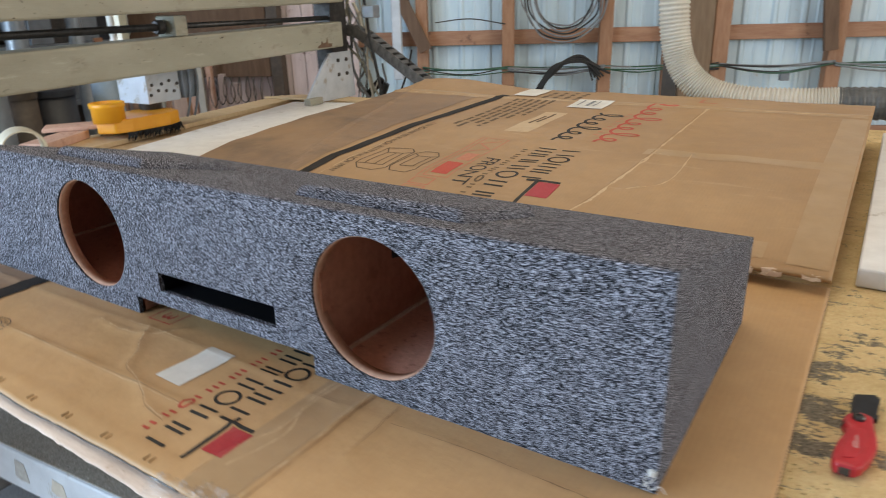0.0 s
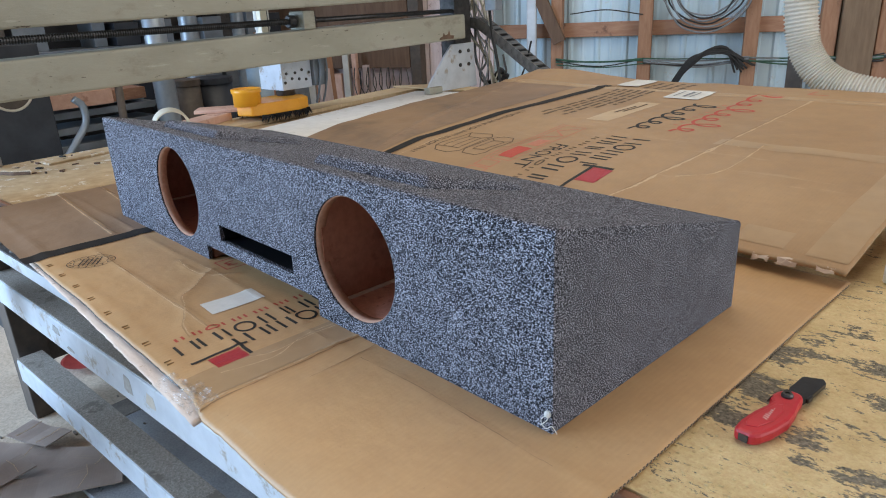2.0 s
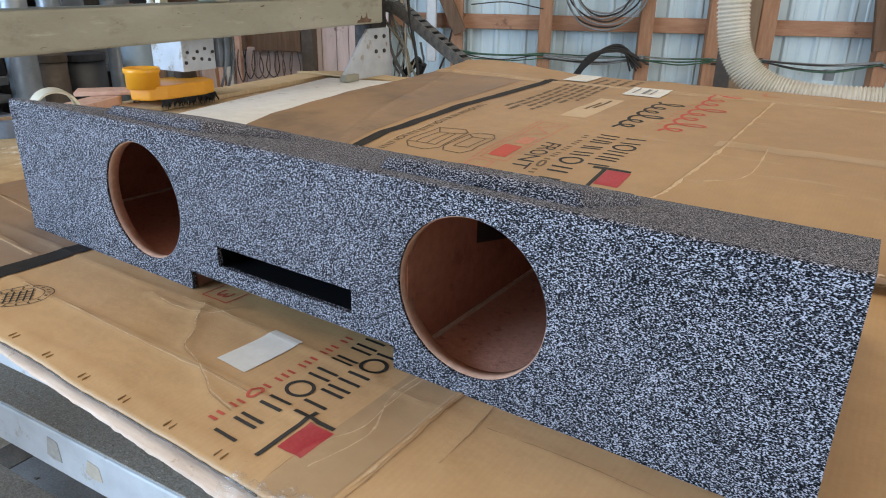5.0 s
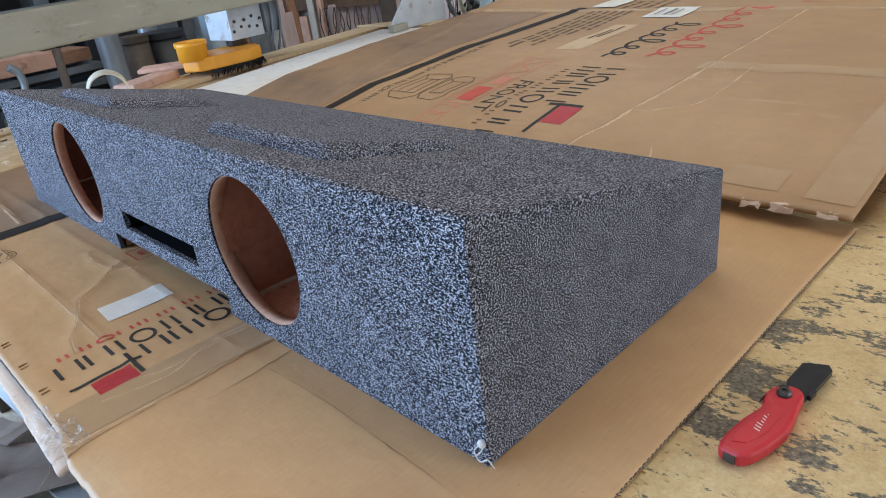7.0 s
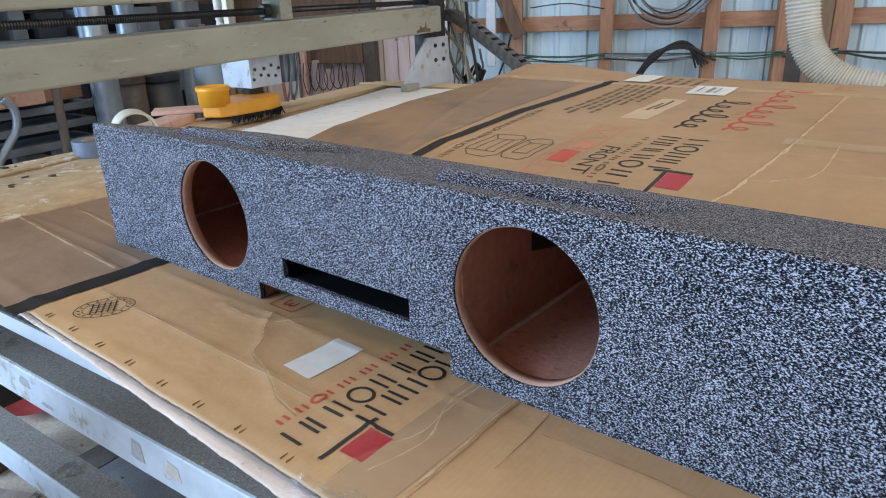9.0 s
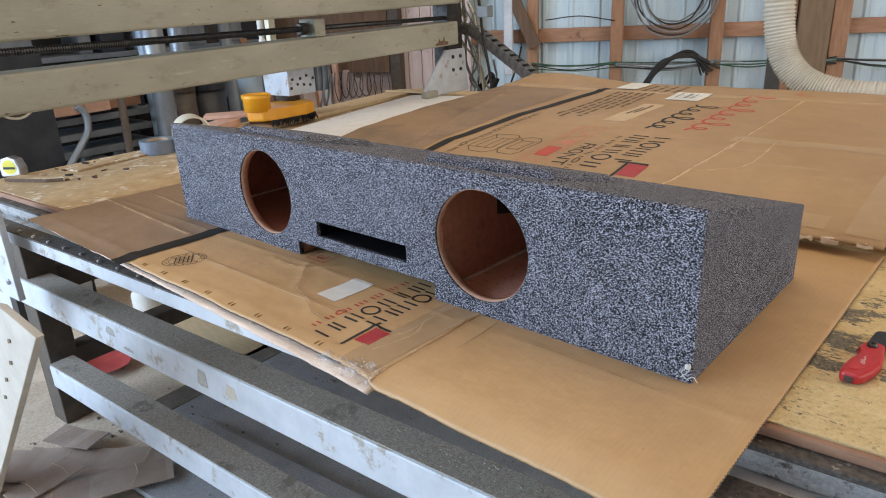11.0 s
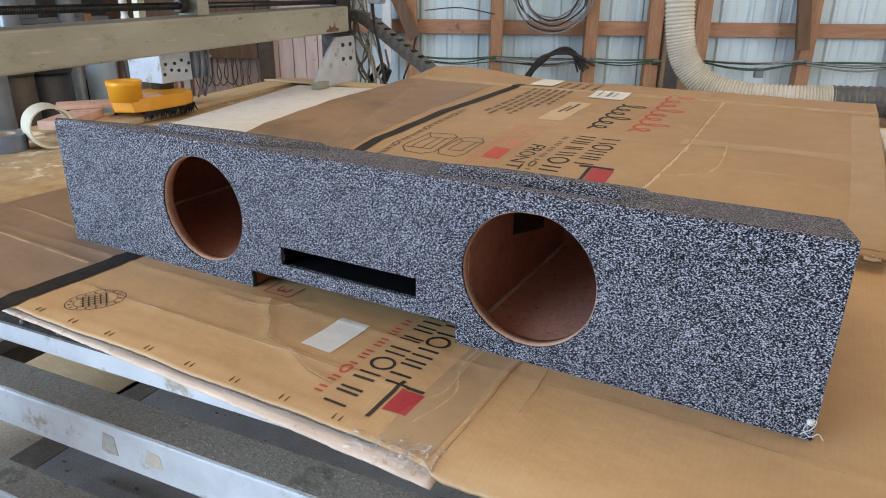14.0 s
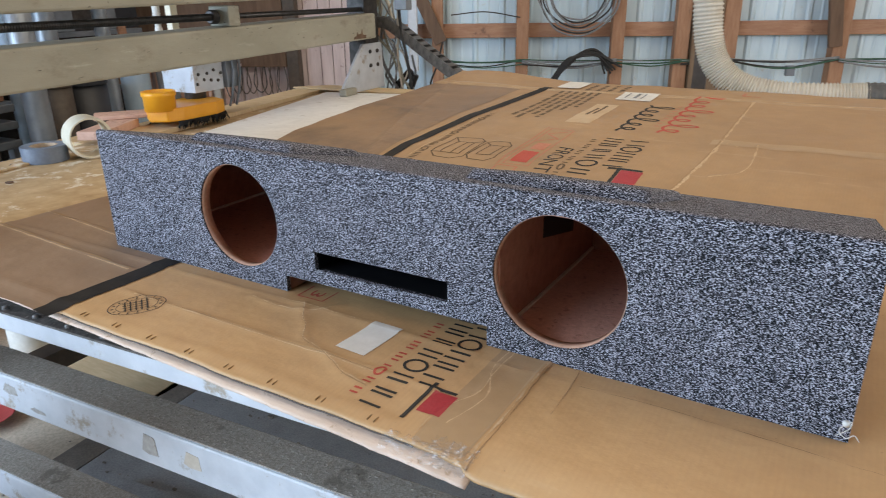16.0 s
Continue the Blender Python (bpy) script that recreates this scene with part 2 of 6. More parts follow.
TIN = surface("pale_blue_metal_siding", (0.49, 0.625, 0.705), (0.59, 0.71, 0.775), 5, 0.4, stain=(0.50, 0.53, 0.52), stain_scale=9, stain_at=0.64, bumps=0.05, stretch=(4, 4, 0.6))
STUD = surface("old_framing_lumber", (0.27, 0.135, 0.075), (0.40, 0.225, 0.135), 12, 0.8, stretch=(3, 3, 0.5), stain=(0.16, 0.09, 0.055), stain_scale=6, stain_at=0.6)
GIRT = surface("old_girt_lumber", (0.30, 0.15, 0.09), (0.42, 0.24, 0.15), 12, 0.8, stretch=(0.5, 3, 3), stain=(0.17, 0.09, 0.06), stain_scale=6, stain_at=0.6)
BRACE_WOOD = surface("dark_old_brace", (0.10, 0.058, 0.036), (0.17, 0.105, 0.068), 10, 0.85, stretch=(3, 3, 0.4))
POST = surface("weathered_post", (0.16, 0.105, 0.065), (0.24, 0.165, 0.105), 10, 0.85, stretch=(3, 3, 0.4))
HOSE = surface("cream_ribbed_hose", (0.50, 0.46, 0.38), (0.62, 0.58, 0.50), 8, 0.5)
HOSE_DARK = surface("dark_hose_cuff", (0.06, 0.06, 0.058), (0.12, 0.12, 0.115), 20, 0.5)
RUBBER = surface("black_cable_rubber", (0.012, 0.012, 0.013), (0.03, 0.03, 0.03), 30, 0.5)
GREEN_WIRE = surface("green_wire", (0.02, 0.075, 0.045), (0.05, 0.13, 0.085), 30, 0.45)
GREY_WIRE = surface("grey_wire", (0.16, 0.17, 0.18), (0.25, 0.26, 0.27), 30, 0.5)
ORANGE = surface("orange_plastic", (0.78, 0.32, 0.015), (0.85, 0.38, 0.025), 12, 0.35)
BRISTLE = surface("black_bristles", (0.008, 0.008, 0.009), (0.025, 0.025, 0.025), 200, 0.8, stretch=(1, 1, 0.1))
RED_GRIP = surface("red_handle", (0.46, 0.02, 0.028), (0.54, 0.03, 0.04), 40, 0.42)
BLADE = surface("dark_blade_steel", (0.018, 0.018, 0.02), (0.035, 0.035, 0.038), 40, 0.35, metal=0.4)
CREAM = surface("masking_tape", (0.66, 0.60, 0.46), (0.74, 0.68, 0.54), 30, 0.7)
DUCT = surface("grey_duct_tape", (0.13, 0.155, 0.20), (0.19, 0.22, 0.27), 30, 0.32)
DARK_WALL = surface("dark_workshop_wall", (0.05, 0.042, 0.036), (0.10, 0.085, 0.072), 3, 0.9)
PINK_BOARD = surface("faded_pinkish_board", (0.47, 0.37, 0.355), (0.63, 0.52, 0.50), 8, 0.8, stretch=(3, 3, 0.4), stain=(0.25, 0.17, 0.15), stain_scale=7, stain_at=0.6)

CLEAR_TAPE, _nt, _b = material("crumpled_clear_tape", 0.12)
_b.inputs["Base Color"].default_value = (0.80, 0.74, 0.64, 1)
_gl = _nt.nodes.new("ShaderNodeBsdfGlossy")
_gl.inputs["Roughness"].default_value = 0.3
_gl.inputs["Color"].default_value = (0.4, 0.4, 0.4, 1)
_mx, _tr, _dx = _nt.nodes.new("ShaderNodeMixShader"), _nt.nodes.new("ShaderNodeBsdfTransparent"), _nt.nodes.new("ShaderNodeMixShader")
_dx.inputs[0].default_value = 0.25
_nt.links.new(_gl.outputs[0], _dx.inputs[1])
_nt.links.new(_b.outputs[0], _dx.inputs[2])
_mx.inputs[0].default_value = 0.09
_nt.links.new(_tr.outputs[0], _mx.inputs[1])
_nt.links.new(_dx.outputs[0], _mx.inputs[2])
_nt.links.new(_mx.outputs[0], _nt.nodes["Material Output"].inputs[0])
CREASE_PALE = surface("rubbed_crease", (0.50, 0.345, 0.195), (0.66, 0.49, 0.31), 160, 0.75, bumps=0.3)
# darker board tone, paints the shaded side of a fold
CREASE_SHADE = surface("fold_shade_brown", (0.30, 0.185, 0.09), (0.38, 0.24, 0.12), 120, 0.75)
BRASS_WIRE = surface("dull_staple_wire", (0.24, 0.15, 0.065), (0.36, 0.24, 0.12), 90, 0.45, metal=0.3)
TORN_BOARD = surface("torn_pale_board", (0.56, 0.42, 0.32), (0.76, 0.62, 0.51), 60, 0.9, stain=(0.45, 0.31, 0.21), stain_scale=40, stain_at=0.58, stretch=(0.2, 1, 1), bumps=0.5)
GLUE = surface("dried_pale_glue", (0.70, 0.58, 0.46), (0.82, 0.71, 0.58), 80, 0.5)
CARD_BROWN = cardboard_material("browner_cardboard", (0.315, 0.205, 0.128), (0.25, 0.16, 0.098))
NAVY = surface("black_painted_cabinet", (0.012, 0.014, 0.02), (0.03, 0.033, 0.042), 12, 0.5)
PAPER_CONE = surface("cream_paper_cone", (0.5, 0.45, 0.36), (0.6, 0.55, 0.45), 20, 0.7)
GALV = surface("galvanised_pipe", (0.24, 0.27, 0.30), (0.34, 0.37, 0.40), 10, 0.4, metal=0.5)
GREY_PAINT = surface("grey_machine_paint", (0.13, 0.15, 0.17), (0.20, 0.22, 0.25), 10, 0.5)
BLUE_PAINT = surface("pale_blue_machine_paint", (0.20, 0.27, 0.33), (0.27, 0.34, 0.41), 10, 0.5)
SALMON = surface("salmon_foam_board", (0.50, 0.30, 0.22), (0.62, 0.40, 0.31), 18, 0.85, stain=(0.40, 0.22, 0.16), stain_scale=14, stain_at=0.58)
RED_PLASTIC = surface("faded_red_plastic", (0.36, 0.045, 0.04), (0.46, 0.075, 0.065), 18, 0.5)
PAPER_MUTED = surface("tan_paper_sticker", (0.52, 0.37, 0.22), (0.58, 0.43, 0.27), 30, 0.6)
YELLOW = surface("yellow_plastic", (0.62, 0.55, 0.02), (0.72, 0.64, 0.04), 20, 0.4)
INK_FADED = surface("worn_brown_ink", (0.10, 0.065, 0.035), (0.17, 0.11, 0.06), 90, 0.7)
INK_PINK = surface("worn_red_ink", (0.46, 0.16, 0.09), (0.52, 0.22, 0.13), 90, 0.6)
DIRTY_STEEL = surface("dirty_pale_rail_steel", (0.30, 0.29, 0.28), (0.52, 0.51, 0.50), 22, 0.5, metal=0.2, stain=(0.085, 0.068, 0.055), stain_scale=26, stain_at=0.525, bumps=0.4, stretch=(1, 1, 3), fine=220)
FLOOR_STRIP = surface("dull_brown_floor_strip", (0.21, 0.18, 0.155), (0.30, 0.265, 0.23), 14, 0.85, fine=150)
GRIMY = surface("grimy_dark_steel", (0.05, 0.042, 0.036), (0.15, 0.13, 0.115), 90, 0.8, stain=(0.30, 0.265, 0.23), stain_scale=55, stain_at=0.59, fine=200, bumps=0.5)
PEELED = surface("peeled_tape_mark", (0.30, 0.285, 0.265), (0.44, 0.42, 0.39), 70, 0.8, stain=(0.20, 0.17, 0.14), stain_scale=60, stain_at=0.58)
PEELED_TAN = surface("tan_tape_mark", (0.46, 0.40, 0.32), (0.56, 0.50, 0.42), 50, 0.7)
CARD_FLOOR = cardboard_material("faded_pinkish_cardboard", (0.40, 0.315, 0.265), (0.32, 0.25, 0.205))
CHAIN = surface("grey_black_chain_plastic", (0.05, 0.05, 0.05), (0.16, 0.155, 0.15), 30, 0.5)
OFF_WHITE = surface("printed_house_wrap", (0.44, 0.40, 0.34), (0.54, 0.50, 0.43), 14, 0.6)

# ---- building helpers ----
def grid_faces(nx, ny):
    return [(j * (nx + 1) + i, j * (nx + 1) + i + 1, (j + 1) * (nx + 1) + i + 1, (j + 1) * (nx + 1) + i) for j in range(ny) for i in range(nx)]


def finish(ob, material_, bevel=0.0, smooth=False):
    ob.data.materials.append(material_)
    if bevel:
        b = ob.modifiers.new("bevel", 'BEVEL')
        b.width, b.segments, b.limit_method = bevel, 2, 'ANGLE'
    if smooth:
        for p in ob.data.polygons:
            p.use_smooth = True
    return ob


def part(name, bm, material_, parent=None, label="", bevel=0.0, smooth=False):
    """Links a bmesh as one mesh object, under a thing or a part where one is given."""
    me = bpy.data.meshes.new(name)
    bm.to_mesh(me)
    bm.free()
    ob = new(name, me)
    finish(ob, material_, bevel, smooth)
    if parent is not None:
        ob.parent = parent
    if label:
        ob["label"] = label
    return ob


def thing(name, m, label, category, group="", kind=""):
    ob = new(name)
    ob.empty_display_size = 0.05
    ob.matrix_world = m
    return tagged(ob, label, category, group, kind)


def box(x0, x1, y0, y1, z0, z1, m=None, bm=None):
    bm = bm or bmesh.new()
    vs = [bm.verts.new(Vector((x, y, z))) for z in (z0, z1) for y in (y0, y1) for x in (x0, x1)]
    if m is not None:
        for v in vs:
            v.co = m @ v.co
    for f in ((0, 2, 3, 1), (4, 5, 7, 6), (0, 1, 5, 4), (2, 6, 7, 3), (0, 4, 6, 2), (1, 3, 7, 5)):
        bm.faces.new([vs[i] for i in f])
    return bm


def prism(outline, depth, m=None, bm=None):
    """An outline in x, z pushed along y by depth."""
    bm = bm or bmesh.new()
    a = [bm.verts.new((x, 0, z)) for x, z in outline]
    b = [bm.verts.new((x, depth, z)) for x, z in outline]
    n = len(outline)
    fs = [bm.faces.new(a), bm.faces.new(b[::-1])]
    for i in range(n):
        fs.append(bm.faces.new((a[i], b[i], b[(i + 1) % n], a[(i + 1) % n])))
    if m is not None:
        for v in a + b:
            v.co = m @ v.co
    bmesh.ops.recalc_face_normals(bm, faces=fs)
    return bm


def lathe(profile, steps=32, m=None, bm=None, closed=False):
    """A profile of (radius, height) turned about z."""
    bm = bm or bmesh.new()
    rings = []
    for r, z in profile:
        rings.append([bm.verts.new((r * math.cos(2 * math.pi * k / steps), r * math.sin(2 * math.pi * k / steps), z)) for k in range(steps)])
    fs = []
    pairs = list(zip(rings, rings[1:])) + ([(rings[-1], rings[0])] if closed else [])
    for a, b in pairs:
        for k in range(steps):
            fs.append(bm.faces.new((a[k], a[(k + 1) % steps], b[(k + 1) % steps], b[k])))
    if not closed:
        fs.append(bm.faces.new(rings[0][::-1]))
        fs.append(bm.faces.new(rings[-1]))
    if m is not None:
        for ring in rings:
            for v in ring:
                v.co = m @ v.co
    bmesh.ops.recalc_face_normals(bm, faces=fs)
    return bm


def curve_points(points, per=10):
    """A smooth line through the points (Catmull-Rom)."""
    p = [Vector(q) for q in points]
    p = [2 * p[0] - p[1]] + p + [2 * p[-1] - p[-2]]
    out = []
    for i in range(1, len(p) - 2):
        for k in range(per):
            t = k / per
            out.append(0.5 * (2 * p[i] + (p[i + 1] - p[i - 1]) * t + (2 * p[i - 1] - 5 * p[i] + 4 * p[i + 1] - p[i + 2]) * t * t + (3 * p[i] - p[i - 1] - 3 * p[i + 1] + p[i + 2]) * t ** 3))
    out.append(p[-2])
    return out


def tube(line, radius, steps=8, bm=None):
    """A round tube along a line; radius may be a function of the step."""
    bm = bm or bmesh.new()
    rings = []
    up = Vector((0.13, 0.21, 0.97))
    for i, c in enumerate(line):
        d = (line[min(i + 1, len(line) - 1)] - line[max(i - 1, 0)]).normalized()
        a = d.cross(up)
        if a.length < 1e-3:
            a = d.cross(Vector((1, 0, 0)))
        a.normalize()
        b = d.cross(a)
        r = radius(i) if callable(radius) else radius
        rings.append([bm.verts.new(c + r * (a * math.cos(2 * math.pi * k / steps) + b * math.sin(2 * math.pi * k / steps))) for k in range(steps)])
    for p, q in zip(rings, rings[1:]):
        for k in range(steps):
            bm.faces.new((p[k], p[(k + 1) % steps], q[(k + 1) % steps], q[k]))
    bm.faces.new(rings[0][::-1])
    bm.faces.new(rings[-1])
    return bm


MACHINE = pose(0, 0, 0, 0, 0, 4.5)
WALL = pose(-2.27, 4.53, 0, 0, 0, 27)

# ---- the shed ----
floor = part("floor", box(-9, 5.5, -5.2, 9, -0.1, 0.0), CONCRETE)
tagged(floor, "dusty pale concrete workshop floor", "floor", kind="structure")
roof = part("ceiling", box(-9, 5.5, -5.2, 9, 4.2, 4.3), STUD)
tagged(roof, "brown wooden shed ceiling", "ceiling", kind="structure")


def wall_with_opening(name, x0, x1, h, o0, o1, oz0, oz1, m, label, mat):
    bm = bmesh.new()
    box(x0, o0, 0, 0.12, 0, h, None, bm)
    box(o1, x1, 0, 0.12, 0, h, None, bm)
    box(o0, o1, 0, 0.12, oz1, h, None, bm)
    if oz0 > 0:
        box(o0, o1, 0, 0.12, 0, oz0, None, bm)
    ob = part(name, bm, mat)
    ob.matrix_world = m
    return tagged(ob, label, "wall", kind="structure")


wall_with_opening("wall_south", -9, 5.5, 4.2, -5.4, -0.8, 0, 3.8, pose(0, -3.6, 0), "metal shed wall with a wide open bay door", TIN)
# unseen wall; its opening is added for the side fill lamp
wall_with_opening("wall_east", -5.2, 9, 4.2, 1.0, 4.2, 1.2, 3.5, pose(4.7, 0, 0, 0, 0, 90), "unseen metal shed wall with an opening added for the side fill", TIN)
wall_west = part("wall_west", box(-9.0, -8.88, -5.2, 9, 0, 4.2), DARK_WALL)
tagged(wall_west, "dark shed wall behind the machines", "wall", kind="structure")
ground = part("ground", box(-60, 60, -70, 60, -0.16, -0.11), CONCRETE)
tagged(ground, "pale gravel yard outside the shed", "ground", kind="structure")


# the framed metal wall behind the table
def siding():
    """Ribbed metal sheet: a flat pan with a raised rib every 0.2 m and small beads between."""
    bm = bmesh.new()
    prof = []
    w = -4.6
    while w < 5.4:
        prof += [(w, 0.0), (w + 0.015, 0.016), (w + 0.035, 0.016), (w + 0.05, 0.0), (w + 0.105, 0.0), (w + 0.112, 0.005), (w + 0.122, 0.005), (w + 0.13, 0.0)]
        w += 0.2
    lo = [bm.verts.new((x, 0.16 - d, 0.0)) for x, d in prof]
    hi = [bm.verts.new((x, 0.16 - d, 4.2)) for x, d in prof]
    for i in range(len(prof) - 1):
        bm.faces.new((lo[i], lo[i + 1], hi[i + 1], hi[i]))
    box(-4.6, 5.4, 0.165, 0.2, 0, 4.2, None, bm)
    return bm


wall_north = part("wall_north", siding(), TIN)
wall_north.matrix_world = WALL
tagged(wall_north, "pale blue ribbed metal siding between wooden studs", "wall", kind="structure")
for w, wid in ((-0.65, 0.04), (-0.03, 0.045), (0.655, 0.045), (1.11, 0.05), (1.44, 0.055), (2.21, 0.05), (2.95, 0.05), (3.7, 0.05), (-1.4, 0.05), (-2.2, 0.05)):
    ob = part("stud", box(w - wid, w + wid, 0.0, 0.09, 0, 4.2), STUD, wall_north, bevel=0.004)
for z0, z1 in ((0.36, 0.46), (1.075, 1.175), (1.72, 1.82), (2.5, 2.6)):
    part("girt", box(-4.6, 5.4, 0.092, 0.135, z0, z1), GIRT, wall_north, bevel=0.004)
post = part("post", box(1.17, 1.375, -0.03, 0.088, 0, 4.2), POST, wall_north, "wide dark weathered wooden post", bevel=0.006)
for w0, z0, w1, z1 in ((-0.62, 1.05, -0.95, 1.75), (2.16, 1.0, 2.05, 1.75)):
    m = Matrix.Translation((w0, -0.045, z0)) @ pose(0, 0, 0, 0, math.degrees(math.atan2(w1 - w0, z1 - z0)), 0)
    part("brace", box(-0.045, 0.045, 0, 0.04, 0, math.hypot(w1 - w0, z1 - z0), m), BRACE_WOOD, wall_north, bevel=0.004)

plank_wall = part("wall_planks", box(-4.4, -1.12, -0.02, 0.0, 0, 4.2), DARK_WALL)
plank_wall.matrix_world = WALL
tagged(plank_wall, "faded pinkish vertical boards on the shed wall", "wall", kind="structure")
random.seed(4)
w = -4.4
while w < -1.14:
    wid = random.choice((0.09, 0.11, 0.14))
    ob = part("board", box(w, w + wid - 0.006, -0.045 + random.uniform(-0.006, 0.006), -0.021, 0, 4.2), PINK_BOARD, plank_wall)
    w += wid

# ---- the speaker box ----
X0, X1, YF, YB, ZT = -1.457, -0.0855, 0.62, 1.082, 0.9005
ZF, ZB = 1.152, 1.044
HOLES = ((-0.456, 1.0245, 0.0985), (-1.073, 1.0255, 0.0965))


def top_z(y):
    return ZF + (ZB - ZF) * (y - YF) / (YB - YF)


def front_panel(thick):
    bm = bmesh.new()
    r = 0.010
    loops = []
    out = [(X0, ZT), (-0.966, ZT), (-0.966, 0.932), (-0.563, 0.932), (-0.563, ZT), (X1, ZT), (X1, ZF - 0.011), (X0, ZF - 0.011)]
    loops.append(out)
    for cx, cz, rad in HOLES:
        loops.append([(cx + rad * math.cos(2 * math.pi * k / 64), cz + rad * math.sin(2 * math.pi * k / 64)) for k in range(64)])
    loops.append([(-0.895, 0.957), (-0.631, 0.956), (-0.631, 0.990), (-0.895, 0.990)])
    edges = []
    for lp in loops:
        vs = [bm.verts.new((x, YF, z)) for x, z in lp]
        edges += [bm.edges.new((vs[i], vs[(i + 1) % len(vs)])) for i in range(len(vs))]
    res = bmesh.ops.triangle_fill(bm, use_beauty=True, use_dissolve=False, edges=edges)
    faces = [g for g in res["geom"] if isinstance(g, bmesh.types.BMFace)]
    ext = bmesh.ops.extrude_face_region(bm, geom=faces)
    bmesh.ops.translate(bm, vec=(0, thick, 0), verts=[g for g in ext["geom"] if isinstance(g, bmesh.types.BMVert)])
    bmesh.ops.recalc_face_normals(bm, faces=bm.faces)
    return bm


speaker = thing("speaker_box", pose(0, 0, 0), "empty long wedge speaker box in heathered grey carpet lying on cardboard", "speaker box")
part("front_panel", front_panel(0.008), CARPET, speaker)


def along_x(outline, x0, x1):
    """An outline in y, z pushed along x."""
    bm = bmesh.new()
    a = [bm.verts.new((x0, y, z)) for y, z in outline]
    b = [bm.verts.new((x1, y, z)) for y, z in outline]
    n = len(outline)
    bm.faces.new(a), bm.faces.new(b[::-1])
    for i in range(n):
        bm.faces.new((a[i], b[i], b[(i + 1) % n], a[(i + 1) % n]))
    bmesh.ops.recalc_face_normals(bm, faces=bm.faces)
    return bm


LIP = 0.011
SIDE = [(YF + 0.008, ZT), (YB, ZT), (YB, ZB - LIP), (YF + 0.008, top_z(YF + 0.008) - LIP)]
part("side_panel", along_x(SIDE, X1 - 0.018, X1 - 0.0005), CARPET, speaker)
part("side_panel", along_x(SIDE, X0 + 0.0005, X0 + 0.018), CARPET, speaker)
# the lid wraps over the front and back edges with a soft fold
LID = [(YF, ZF - LIP), (YF + 0.0008, ZF - 0.0065), (YF + 0.003, ZF - 0.003), (YF + 0.008, top_z(YF + 0.008) - 0.0003), (YF + 0.02, top_z(YF + 0.02)),
       (YB - 0.010, top_z(YB - 0.010)), (YB - 0.003, ZB - 0.002), (YB, ZB - 0.006), (YB, ZB - LIP)]
part("lid", along_x(LID, X0, X1), CARPET, speaker)
part("back_panel", box(X0 + 0.018, X1 - 0.018, YB - 0.018, YB, ZT, ZB - LIP), CARPET, speaker)


def slab(x0, x1, y0, y1, off0, off1):
    """A slab that follows the sloping lid, from off0 to off1 above it."""
    bm = bmesh.new()
    vs = [bm.verts.new((x, y, top_z(y) + o)) for o in (off0, off1) for y in (y0, y1) for x in (x0, x1)]
    for f in ((0, 2, 3, 1), (4, 5, 7, 6), (0, 1, 5, 4), (2, 6, 7, 3), (0, 4, 6, 2), (1, 3, 7, 5)):
        bm.faces.new([vs[i] for i in f])
    return bm


def lid_pad(x0, x1):
    """A raised carpeted clearance pad: a blunt wedge, highest at its front, that runs out to the back."""
    bm = bmesh.new()
    y0, y1, h = 0.682, 0.895, 0.0175
    low = [(x0, y0), (x1, y0), (x1, y1), (x0, y1)]
    high = [(x0 + 0.010, y0 + 0.014, h), (x1 - 0.010, y0 + 0.014, h), (x1 - 0.007, y1 - 0.012, 0.0135), (x0 + 0.007, y1 - 0.012, 0.0135)]
    a = [bm.verts.new((x, y, top_z(y) - 0.002)) for x, y in low]
    b = [bm.verts.new((x, y, top_z(y) + d)) for x, y, d in high]
    bm.faces.new(a[::-1]), bm.faces.new(b)
    for k in range(4):
        bm.faces.new((a[k], a[(k + 1) % 4], b[(k + 1) % 4], b[k]))
    return bm


part("lid_pad", lid_pad(-0.640, -0.352), CARPET, speaker, bevel=0.007)
part("lid_pad", lid_pad(-1.258, -0.990), CARPET, speaker, bevel=0.007)
for cx, cz, rad in HOLES:
    ring = lathe([(rad - 0.0005, 0), (rad - 0.0015, 0.0), (rad - 0.0015, 0.018), (rad - 0.0005, 0.018)], 64, pose(cx, YF + 0.003, cz, -90, 0, 0), closed=True)
    part("cutout_rim", ring, MDF_CUT, speaker, "bare cut edge of the round opening", smooth=True)
# the inside: bare board, a divider each side of the port and the dark port
for x0, x1 in ((X0 + 0.02, -0.9805), (-0.5485, X1 - 0.02)):
    part("bottom_panel", box(x0, x1, YF + 0.009, YB - 0.02, ZT + 0.004, ZT + 0.018), HARDBOARD, speaker, "pinkish textured hardboard floor of the chamber")
for x in (X0 + 0.033, -0.5485):
    part("glue_line", box(x, x + 0.0045, YF + 0.03, YB - 0.036, ZT + 0.018, ZT + 0.0225), GLUE, speaker, "pale dried glue line")
for x0, x1 in ((X0 + 0.019, -0.9805), (-0.5485, X1 - 0.019)):
    part("lining_board", slab(x0, x1, YF + 0.03, YB - 0.03, -0.034, -0.019), MDF, speaker)
    part("lining_board", box(x0, x1, YB - 0.034, YB - 0.019, ZT + 0.018, ZB - 0.02), MDF, speaker)
